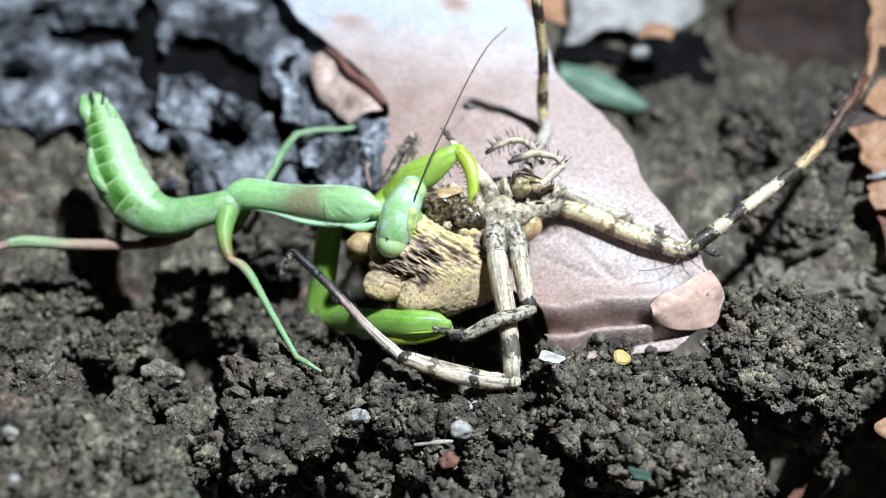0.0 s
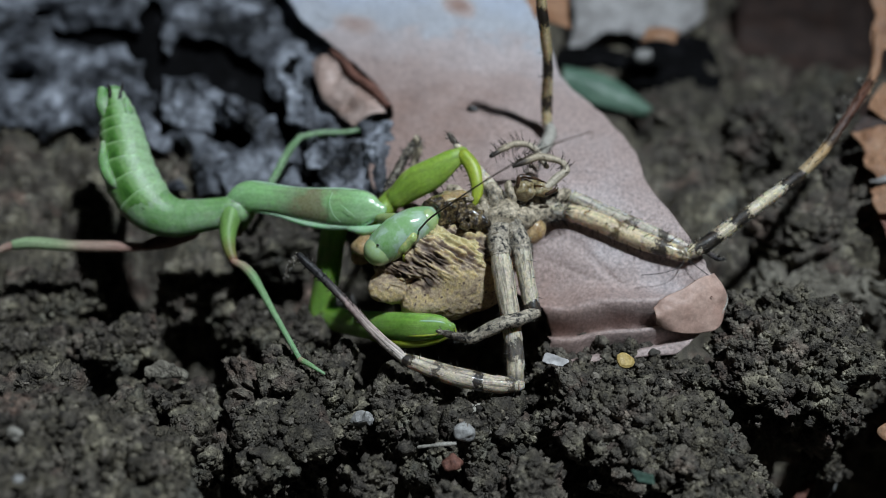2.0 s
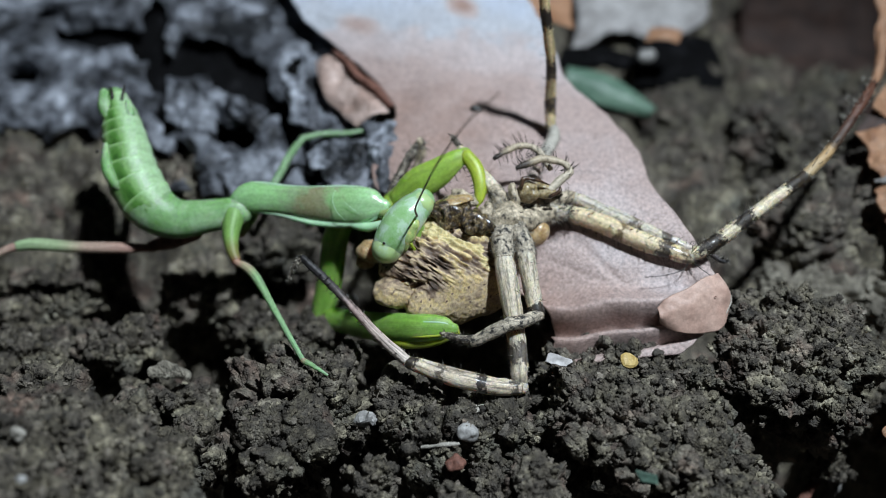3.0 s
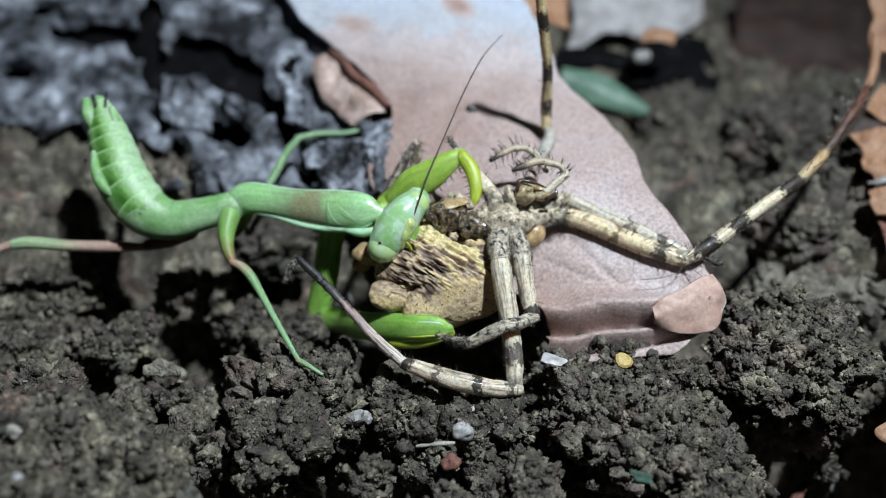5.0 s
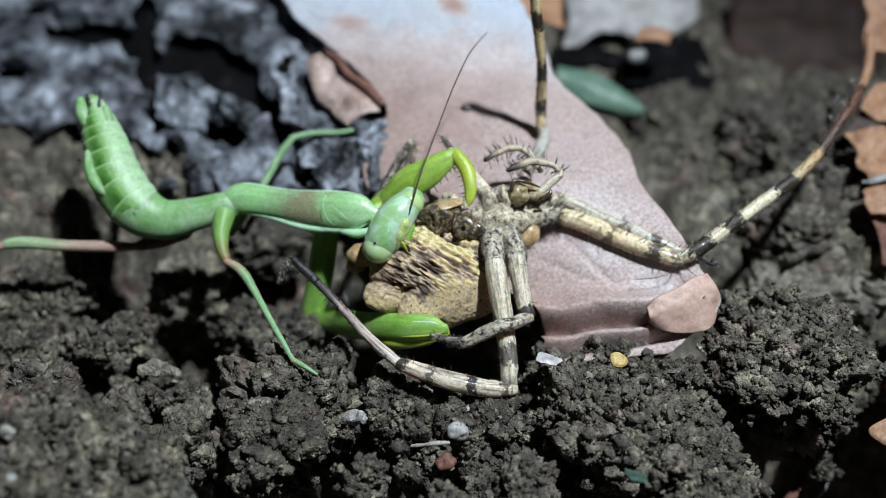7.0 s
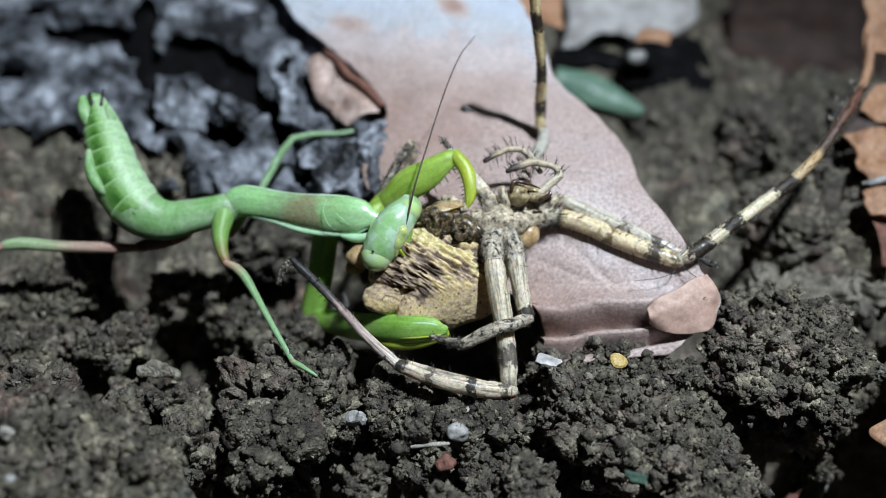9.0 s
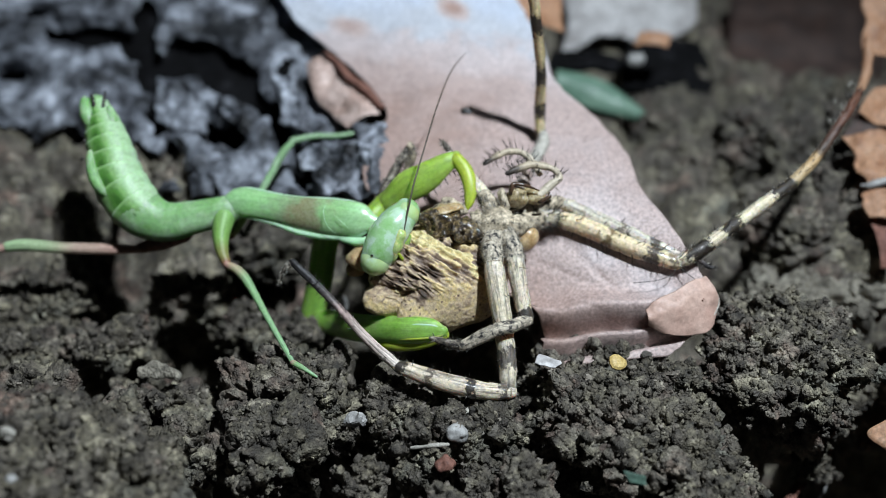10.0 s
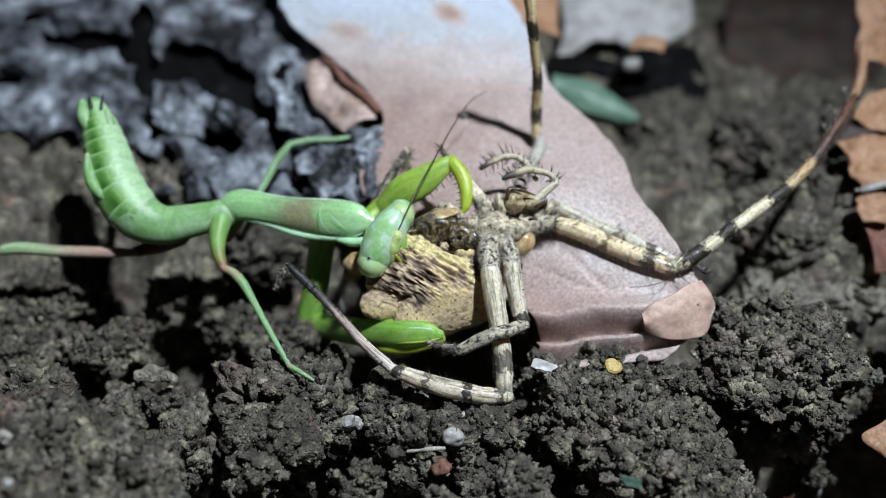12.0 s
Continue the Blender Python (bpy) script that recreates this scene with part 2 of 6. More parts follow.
# the whitish last stop puts a bluish-white sheen into the head's colour
HEAD = mat("mantis head", [(0.3, (0.20, 0.41, 0.12)), (0.44, (0.30, 0.50, 0.24)), (0.56, (0.44, 0.61, 0.44)), (0.72, (0.62, 0.73, 0.66))], size=2.4, fine=0.25, rough=0.2,
           bump=0.015, mottled=0.08, sss=0.5, sss_rgb=(0.7, 1.0, 0.6), coat=1.0, coat_rough=0.04)
EYE = mat("mantis eye", [(0.25, (0.42, 0.52, 0.14)), (0.45, (0.42, 0.58, 0.26)), (0.7, (0.48, 0.64, 0.44))], size=2.6, fine=0.2, rough=0.2, bump=0.0, mottled=0.06, sss=0.5,
          sss_rgb=(0.9, 1.0, 0.5), coat=1.0, coat_rough=0.04)
FACE = mat("mantis face", [(0.3, (0.28, 0.44, 0.12)), (0.5, (0.42, 0.55, 0.2)), (0.66, (0.64, 0.62, 0.24))], size=0.6, fine=0.2, rough=0.3, bump=0.04, bump_size=0.3,
           mottled=0.25, sss=0.3, sss_rgb=(0.6, 1, 0.3), coat=0.4)
NECK = mat("mantis neck", [(0.2, (0.28, 0.36, 0.12)), (0.8, (0.38, 0.48, 0.2))], size=0.7, fine=0.2, rough=0.4, bump=0.03, mottled=0.25, sss=0.2)
BLACK = mat("black bristle", [(0.3, (0.012, 0.01, 0.009)), (0.7, (0.03, 0.025, 0.02))], size=0.5, fine=0.1, rough=0.4, bump=0.0)
THREAD = mat("antenna", [(0.0, (0.06, 0.05, 0.03)), (1.0, (0.05, 0.035, 0.025))], size=0.5, fine=0.1, rough=0.5, bump=0.0)
# spider
PALE, DARK = (0.62, 0.545, 0.42), (0.04, 0.03, 0.022)


def banded(name, *marks, pale=PALE, dark=DARK, wide=0.055, end=None, streak=0.45):
    """Bands at the given places along the leg; a place may come with its own width and colour."""
    stops = [(0.0, pale)]
    for mark in marks:
        at, half, tone = mark if isinstance(mark, tuple) else (mark, wide, dark)
        stops += [(max(0, at - half - 0.03), pale), (at - half, tone), (at + half, tone), (min(1, at + half + 0.03), pale)]
    stops.append((1.0, end or pale))
    return mat(name, stops, size=0.6, fine=0.32, rough=0.5, bump=0.08, bump_size=0.22, mottled=0.42, attribute="along", sss=0.45, sss_rgb=(1, 0.6, 0.22), streak=streak, jitter_by=0.24, coat=0.15)


BAND_A = banded("leg yellow two bands", (0.03, 0.012, (0.2, 0.14, 0.07)), (0.47, 0.014, (0.20, 0.14, 0.07)), (0.79, 0.032, (0.07, 0.052, 0.036)), (0.93, 0.012, (0.2, 0.15, 0.09)), pale=(0.74, 0.61, 0.40), end=(0.42, 0.33, 0.2), streak=0.3)
BAND_G = banded("leg grey two bands", (0.58, 0.02, (0.16, 0.13, 0.10)), (0.83, 0.025, (0.09, 0.075, 0.06)), pale=(0.60, 0.55, 0.46), streak=0.6)
BAND_B = banded("leg cream three bands", (0.19, 0.065, DARK), (0.46, 0.06, DARK), (0.90, 0.085, DARK), end=DARK, pale=(0.70, 0.61, 0.44))
BAND_C = banded("leg cream end band", 0.90, wide=0.07, streak=0.6)
CREAM_LEG = banded("leg clear cream", (0.06, 0.02, (0.36, 0.2, 0.08)), streak=0.25, pale=(0.72, 0.63, 0.48))
BAND_D = banded("leg grey end", 0.74, wide=0.05, dark=(0.14, 0.12, 0.10), end=(0.10, 0.085, 0.07), streak=0.55)
BAND_F = banded("leg cream shin", (0.10, 0.02, (0.12, 0.1, 0.08)), (0.36, 0.022, DARK), (0.70, 0.012, (0.16, 0.13, 0.10)), (0.95, 0.03, DARK), streak=0.65, pale=(0.66, 0.57, 0.44))
BAND_E = banded("leg amber bands", (0.15, 0.035, DARK), (0.385, 0.04, DARK), (0.70, 0.045, DARK), pale=(0.62, 0.50, 0.29))
PALP = mat("spider palp", [(0.0, (0.56, 0.49, 0.38)), (0.75, (0.50, 0.41, 0.29)), (0.9, (0.06, 0.045, 0.035)), (1.0, (0.03, 0.025, 0.02))], size=0.5, fine=0.2, rough=0.5, bump=0.05,
           bump_size=0.22, mottled=0.45, attribute="along", streak=0.3)
SHANK = mat("spider shank", [(0.0, (0.68, 0.60, 0.52)), (0.3, (0.60, 0.48, 0.42)), (0.52, (0.42, 0.30, 0.27)), (0.64, (0.14, 0.115, 0.11)), (0.78, (0.04, 0.036, 0.038)), (1.0, (0.02, 0.018, 0.018))], size=0.6, fine=0.2,
            rough=0.5, bump=0.06, bump_size=0.25, mottled=0.5, attribute="along", streak=0.75)
DUSK = mat("spider far shank", [(0.0, (0.46, 0.35, 0.20)), (0.26, (0.44, 0.29, 0.14)), (0.34, (0.07, 0.045, 0.03)), (0.5, (0.08, 0.04, 0.028)), (0.62, (0.10, 0.042, 0.026)), (1.0, (0.13, 0.055, 0.033))], size=0.6, fine=0.2, rough=0.5, bump=0.05,
           bump_size=0.25, mottled=0.4, attribute="along")
GREY_LEG = mat("spider grey leg", [(0.39, (0.025, 0.022, 0.02)), (0.44, (0.26, 0.23, 0.19)), (0.50, (0.50, 0.43, 0.33)), (0.7, (0.70, 0.62, 0.49))], size=0.55, fine=0.25, rough=0.6, bump=0.14, bump_size=0.25,
               mottled=0.6, streak=0.5)
HAIRY = mat("spider dark leg", [(0.42, (0.03, 0.025, 0.02)), (0.52, (0.16, 0.13, 0.10)), (0.64, (0.40, 0.36, 0.29))], size=0.5, fine=0.2, rough=0.6, bump=0.1, bump_size=0.25, mottled=0.6, streak=0.6)
AMBER = mat("spider amber", [(0.3, (0.34, 0.21, 0.09)), (0.7, (0.50, 0.36, 0.2))], size=1.0, fine=0.25, rough=0.32, bump=0.03, mottled=0.35, sss=0.3, sss_rgb=(1, 0.6, 0.2), coat=0.2)
SHELL = mat("spider shell", [(0.36, (0.07, 0.055, 0.04)), (0.45, (0.36, 0.30, 0.21)), (0.60, (0.62, 0.52, 0.38))], size=0.9, fine=0.25, rough=0.6, bump=0.14, bump_size=0.3, mottled=0.6)
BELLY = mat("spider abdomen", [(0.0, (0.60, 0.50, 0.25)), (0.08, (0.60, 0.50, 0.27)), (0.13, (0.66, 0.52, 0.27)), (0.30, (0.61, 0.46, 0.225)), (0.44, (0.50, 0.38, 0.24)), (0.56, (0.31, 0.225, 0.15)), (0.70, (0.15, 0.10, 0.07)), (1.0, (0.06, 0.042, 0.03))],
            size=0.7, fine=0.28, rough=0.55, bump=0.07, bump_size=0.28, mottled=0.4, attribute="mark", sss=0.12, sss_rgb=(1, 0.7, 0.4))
WET = mat("spider wet flesh", [(0.34, (0.014, 0.011, 0.009)), (0.48, (0.05, 0.034, 0.019)), (0.60, (0.16, 0.11, 0.05)), (0.72, (0.36, 0.27, 0.14))], size=0.5, fine=0.2, rough=0.22, bump=0.2, bump_size=0.3,
          mottled=0.5, coat=0.6, rough_spread=0.12)
JAW = mat("spider jaw", [(0.34, (0.10, 0.075, 0.035)), (0.5, (0.30, 0.23, 0.12)), (0.66, (0.50, 0.43, 0.28))], size=0.9, fine=0.2, rough=0.3, bump=0.06, bump_size=0.25, mottled=0.5, sss=0.3, sss_rgb=(1, 0.7, 0.3), coat=0.3)
HIDE = mat("spider joint skin", [(0.3, (0.16, 0.12, 0.08)), (0.7, (0.36, 0.29, 0.2))], size=0.6, fine=0.2, rough=0.5, bump=0.05, bump_size=0.2, mottled=0.4)
FANG = mat("spider fang", [(0.3, (0.02, 0.014, 0.01)), (0.7, (0.09, 0.05, 0.03))], size=0.5, fine=0.2, rough=0.25, bump=0.0)

# ---------------------------------------------------------------- mesh helpers (millimetres)


def hashed(c, seed):
    h = np.sin(c @ np.array([127.1, 311.7, 74.7]) + seed * 17.13) * 43758.5453
    return h - np.floor(h)


def cells(p, seed=0):
    """Distance to the nearest of jittered points, one in each unit cell."""
    base = np.floor(p)
    best = np.full(len(p), 9.0)
    for dx in (-1, 0, 1):
        for dy in (-1, 0, 1):
            for dz in (-1, 0, 1):
                c = base + (dx, dy, dz)
                q = c + np.stack([hashed(c, seed), hashed(c, seed + 1), hashed(c, seed + 2)], 1)
                best = np.minimum(best, ((q - p) ** 2).sum(1))
    return np.sqrt(best)


def smooth(p, seed=0):
    """Value noise, -1 to 1."""
    base = np.floor(p)
    f = p - base
    f = f * f * (3 - 2 * f)
    total = np.zeros(len(p))
    for dx in (0, 1):
        for dy in (0, 1):
            for dz in (0, 1):
                w = (f[:, 0] if dx else 1 - f[:, 0]) * (f[:, 1] if dy else 1 - f[:, 1]) * (f[:, 2] if dz else 1 - f[:, 2])
                total += w * hashed(base + (dx, dy, dz), seed)
    return total * 2 - 1


def crumbly(p, seed=0, amount=1.0, fine=True):
    """Outward relief of crumbled earth at points p."""
    warp = p + 0.5 * np.stack([smooth(p / 1.3, seed + 5), smooth(p / 1.3, seed + 6), smooth(p / 1.3, seed + 7)], 1)
    rounded = lambda size, s, q: 0.3 - cells(q / size, s) ** 2
    rise = 2.3 * rounded(3.4, seed, warp) + 1.9 * rounded(1.5, seed + 3, warp) * (0.75 + 0.5 * smooth(p / 4.0, seed + 21))
    rise += 1.25 * rounded(0.68, seed + 9, warp * 1.1) * np.clip(0.75 + 0.8 * smooth(p / 3.0, seed + 22), 0.2, 1.4)
    rise -= 2.3 * np.clip(smooth(warp / 1.1, seed + 25) - 0.25, 0, 1)
    for k in range(4 if fine else 2):
        rise += 0.55 * 0.66**k * (0.5 - 1.6 * np.abs(smooth(p / (1.3 * 0.5**k) + 7.7 * k, seed + 30 + k)))
    return amount * rise


def lumpy(p, seed=0, amount=1.0):
    """Outward relief of a broken clod: rounded knuckles of two sizes, and cracks."""
    warp = p + 0.8 * np.stack([smooth(p / 1.7, seed + 5), smooth(p / 1.7, seed + 6), smooth(p / 1.7, seed + 7)], 1)
    rounded = lambda size, s: 0.3 - cells(warp / size, s) ** 2
    rise = 3.6 * rounded(4.4, seed) + 2.3 * rounded(1.9, seed + 3) * np.clip(0.8 + 0.6 * smooth(p / 4.0, seed + 21), 0.2, 1.4)
    rise += 0.95 * rounded(0.85, seed + 9)
    rise -= 3.4 * np.clip(smooth(warp / 1.8, seed + 25) - 0.25, 0, 1)
    rise -= 1.1 * np.clip(1 - 7 * np.abs(smooth(warp / 3.4, seed + 27)), 0, 1)
    return 1.3 * amount * (rise + 0.2 * smooth(p / 0.5, seed + 30))


def mesh_of(name, verts, faces, material, attributes=None, flat=False):
    me = bpy.data.meshes.new(name)
    verts = np.asarray(verts, float)
    me.from_pydata((verts * MM).tolist(), [], faces if isinstance(faces, list) else faces.tolist())
    me.materials.append(material)
    if not flat:
        me.polygons.foreach_set("use_smooth", np.ones(len(me.polygons), bool))
    for key, values in (attributes or {}).items():
        me.attributes.new(key, "FLOAT", "POINT").data.foreach_set("value", np.asarray(values, np.float32))
    me.update()
    return me


HOME = {}  # each object's own origin in the world, millimetres


def thing(name, at, label, category, group="", kind=""):
    ob = tagged(new(name), label, category, group, kind)
    ob.empty_display_size = 0.002
    HOME[ob] = np.asarray(at, float)
    ob.location = HOME[ob] * MM
    return ob


def part(name, shape, material, parent=None, label="", at=None, flat=False):
    """Links a shape (verts, faces, attributes) in world millimetres as one mesh object, under parent, with its origin at `at`."""
    verts, faces, attributes = shape
    verts = np.asarray(verts, float)
    at = np.asarray(at, float) if at is not None else (HOME[parent] if parent else verts.mean(0))
    ob = new(name, mesh_of(name, verts - at, faces, material, attributes, flat))
    HOME[ob] = at
    if parent:
        ob.parent = parent
        at = at - HOME[parent]
    ob.location = at * MM
    return tagged(ob, label)


def joined(*shapes):
    verts, faces, attributes, n = [], [], {}, 0
    for v, f, a in shapes:
        v = np.asarray(v, float)
        verts.append(v)
        faces += [[i + n for i in face] for face in f]
        n += len(v)
        for key in a:
            attributes.setdefault(key, [])
    for key in attributes:
        attributes[key] = np.concatenate([np.asarray(a.get(key, np.zeros(len(v)))) for v, f, a in shapes])
    return np.concatenate(verts), faces, attributes


def spline(rows, steps):
    """Catmull-Rom through rows of numbers."""
    r = np.asarray(rows, float)
    r = np.vstack([2 * r[0] - r[1], r, 2 * r[-1] - r[-2]])
    out = []
    for i in range(1, len(r) - 2):
        a, b, c, d = r[i - 1 : i + 3]
        for s in np.arange(steps) / steps:
            out.append(0.5 * (2 * b + (c - a) * s + (2 * a - 5 * b + 4 * c - d) * s * s + (3 * b - a - 3 * c + d) * s**3))
    out.append(r[-2])
    return np.array(out)


def tube(points, radii, around=14, steps=6, flat=1.0, rough=0.0, seed=0, ends=True, shape=None):
    """A limb through the points: round in section, or flattened towards the lens. Attribute: along."""
    rows = spline([(*p, r) for p, r in zip(points, radii)], steps)
    line, rad = rows[:, :3], np.maximum(rows[:, 3], 0.02)
    if ends:
        # rounded ends
        first, last = line[0] - line[1], line[-1] - line[-2]
        first, last = first / np.linalg.norm(first), last / np.linalg.norm(last)
        cap = [(0.85, 0.5), (0.5, 0.86)]
        line = np.vstack([[line[0] + first * rad[0] * a for a, _ in cap], line, [line[-1] + last * rad[-1] * a for a, _ in cap[::-1]]])
        rad = np.concatenate([[rad[0] * b for _, b in cap], rad, [rad[-1] * b for _, b in cap[::-1]]])
    length = np.concatenate([[0], np.cumsum(np.linalg.norm(np.diff(line, axis=0), axis=1))])
    t = length / length[-1]
    tangent = np.gradient(line, axis=0)
    tangent /= np.linalg.norm(tangent, axis=1, keepdims=True)
    view = np.array(VIEW)
    side = np.cross(tangent, view)
    weak = np.linalg.norm(side, axis=1) < 0.05
    side[weak] = (1, 0, 0)
    side /= np.linalg.norm(side, axis=1, keepdims=True)
    deep = np.cross(side, tangent)
    angle = np.arange(around) / around * 2 * np.pi
    if shape:
        rad = rad * shape(t)
    ring = (np.cos(angle)[None, :, None] * side[:, None] + flat * np.sin(angle)[None, :, None] * deep[:, None]) * rad[:, None, None]
    verts = (line[:, None] + ring).reshape(-1, 3)
    if rough:
        out = ring.reshape(-1, 3)
        out = out / (np.linalg.norm(out, axis=1, keepdims=True) + 1e-9)
        verts = verts + out * (rough * smooth(verts / 0.6, seed))[:, None]
    m = len(line)
    faces = []
    for i in range(m - 1):
        for j in range(around):
            k = (j + 1) % around
            faces.append([i * around + j, i * around + k, (i + 1) * around + k, (i + 1) * around + j])
    faces.append(list(range(around))[::-1])
    faces.append(list(range((m - 1) * around, m * around)))
    return verts, faces, {"along": np.repeat(t, around), "turn_c": np.tile(np.cos(angle), m), "turn_s": np.tile(np.sin(angle), m)}


def bristles(points, radii, count, length, seed=0, thick=0.05, spread=0.9, side=None):
    """Stiff hairs standing off a limb."""
    r = np.random.default_rng(seed)
    rows = spline([(*p, q) for p, q in zip(points, radii)], 8)
    shapes = []
    for _ in range(count):
        i = r.integers(0, len(rows) - 1)
        at, rad = rows[i, :3], rows[i, 3]
        along = rows[i + 1, :3] - at
        along = along / (np.linalg.norm(along) + 1e-9)
        d = r.normal(size=3)
        if side is not None:
            d = np.asarray(side) + 0.35 * d
        d -= along * (d @ along)
        d /= np.linalg.norm(d)
        base = at + d * rad * 0.8
        tip = at + d * (rad + length * r.uniform(0.6, 1.2)) + along * length * spread * r.uniform(0.2, 1.0)
        shapes.append(spike(base, tip, thick))
    return joined(*shapes)


def spike(base, tip, thick):
    base, tip = np.asarray(base, float), np.asarray(tip, float)
    d = tip - base
    a = np.cross(d, (0.3, 0.5, 0.8))
    a /= np.linalg.norm(a)
    b = np.cross(d, a)
    b /= np.linalg.norm(b)
    ring = [base + thick * (math.cos(q) * a + math.sin(q) * b) for q in (0, 2.09, 4.19)]
    mid = [base + 0.6 * d + 0.6 * thick * (math.cos(q) * a + math.sin(q) * b) for q in (0, 2.09, 4.19)]
    return [*ring, *mid, tip], [[0, 1, 4, 3], [1, 2, 5, 4], [2, 0, 3, 5], [3, 4, 6], [4, 5, 6], [5, 3, 6], [2, 1, 0]], {"along": np.linspace(0, 1, 7)}


_SPHERES = {}


def ball_grid(n):
    """Directions and faces of a sphere made of six n x n patches."""
    if n in _SPHERES:
        return _SPHERES[n]
    s = np.tan(np.linspace(-1, 1, n + 1) * np.pi / 4)
    u, v = [g.ravel() for g in np.meshgrid(s, s, indexing="ij")]
    one = np.ones_like(u)
    sides = [(one, u, v), (-one, v, u), (v, one, u), (u, -one, v), (u, v, one), (v, u, -one)]
    p = np.concatenate([np.stack(q, 1) for q in sides])
    p /= np.linalg.norm(p, axis=1, keepdims=True)
    i, j = [g.ravel() for g in np.meshgrid(np.arange(n), np.arange(n), indexing="ij")]
    q = np.stack([i * (n + 1) + j, (i + 1) * (n + 1) + j, (i + 1) * (n + 1) + j + 1, i * (n + 1) + j + 1], 1)
    f = np.concatenate([q + k * (n + 1) ** 2 for k in range(6)])
    _, first, back = np.unique(np.round(p, 5), axis=0, return_index=True, return_inverse=True)
    _SPHERES[n] = p[first], back.ravel()[f]
    return _SPHERES[n]


def blob(centre, radii, n=14, tilt=(0, 0, 0), lumps=0.0, lump_size=1.0, seed=0, axes=None):
    """An ellipsoid, tilted, with an uneven surface. radii along its own axes; axes: rows of unit vectors, else turned by tilt in degrees."""
    d, f = ball_grid(n)
    p = d * np.asarray(radii, float)
    if lumps:
        p = p * (1 + (lumps * smooth(p / lump_size + seed, seed) / max(1e-6, np.mean(radii))))[:, None]
    turn = np.array(axes, float).T if axes is not None else np.array(Euler([radians(a) for a in tilt]).to_matrix())
    return p @ turn.T + np.asarray(centre, float), f.tolist(), {}


LENS_AXES = np.array([(1, 0, 0), tuple(PLANE_UP), tuple(VIEW)])


def in_plane(degrees):
    """Axes turned by an angle in the plane square to VIEW: first one along the angle, last one towards the lens."""
    c, s = math.cos(radians(degrees)), math.sin(radians(degrees))
    return np.array([c * LENS_AXES[0] + s * LENS_AXES[1], -s * LENS_AXES[0] + c * LENS_AXES[1], LENS_AXES[2]])


def sheet(left, right, across=40, steps=8, bulge=0.0, crumple=0.0, size=4.0, jag=0.0, thick=0.15, seed=0, sheet_tone=None, ripple=None, teeth=0.14):
    """A leaf or flake between two edges, with thickness. Attribute: age."""
    a, b = spline(left, steps), spline(right, steps)
    n = max(len(a), len(b))
    a = np.stack([np.interp(np.linspace(0, 1, n), np.linspace(0, 1, len(a)), c) for c in a.T], 1)
    b = np.stack([np.interp(np.linspace(0, 1, n), np.linspace(0, 1, len(b)), c) for c in b.T], 1)
    if jag:
        w = np.linspace(0, 1, n)
        run = np.stack([np.arange(n) * teeth, np.zeros(n), np.full(n, seed + 0.5)], 1)
        out = (b - a) / (np.linalg.norm(b - a, axis=1, keepdims=True) + 1e-9)
        a = a + out * (jag * smooth(run, seed))[:, None]
        b = b + out * (jag * smooth(run + 40, seed + 1))[:, None]
    u = np.linspace(0, 1, across)
    p = a[:, None] * (1 - u)[None, :, None] + b[:, None] * u[None, :, None]
    du = np.gradient(p, axis=1)
    dv = np.gradient(p, axis=0)
    nrm = np.cross(du, dv)
    nrm /= np.linalg.norm(nrm, axis=2, keepdims=True) + 1e-9
    if (nrm.reshape(-1, 3) @ np.array(VIEW)).mean() < 0:
        nrm = -nrm
    v = np.linspace(0, 1, n)
    flat = p.reshape(-1, 3)
    lift = bulge * np.sin(np.pi * u)[None, :] * np.ones(n)[:, None]
    if crumple:
        lift = lift + crumple * (smooth(flat / size, seed) + 0.45 * smooth(flat / size * 2.3, seed + 3)).reshape(n, across)
    if ripple:
        lift = lift + ripple(u[None, :], v[:, None])
    top = (p + nrm * lift[:, :, None]).reshape(-1, 3)
    low = (p + nrm * (lift - thick)[:, :, None]).reshape(-1, 3)
    m = n * across
    faces = []
    for i in range(n - 1):
        for j in range(across - 1):
            k = i * across + j
            faces.append([k, k + 1, k + across + 1, k + across])
            faces.append([m + k + across, m + k + across + 1, m + k + 1, m + k])
    edge = [j for j in range(across)] + [i * across + across - 1 for i in range(1, n)] + [(n - 1) * across + j for j in range(across - 2, -1, -1)] + [i * across for i in range(n - 2, 0, -1)]
    for i, k in enumerate(edge):
        nxt = edge[(i + 1) % len(edge)]
        faces.append([nxt, k, m + k, m + nxt])
    uu, vv = np.meshgrid(u, v)
    g = sheet_tone(uu, vv).ravel() if sheet_tone else uu.ravel()
    return np.concatenate([top, low]), faces, {"sheet_tone": np.concatenate([g, g])}


# ---------------------------------------------------------------- ground and clods


def spaced(lo, hi, step, far):
    """Even steps between lo and hi, then ever longer ones out to far on both sides."""
    core = np.arange(lo, hi + step, step)
    grow = [step * 1.35]
    while sum(grow) < far:
        grow.append(grow[-1] * 1.35)
    out = np.cumsum(grow)
    return np.concatenate([lo - out[::-1], core, core[-1] + out])


FLOOR = 32.0  # depth of the hollows between the front clods


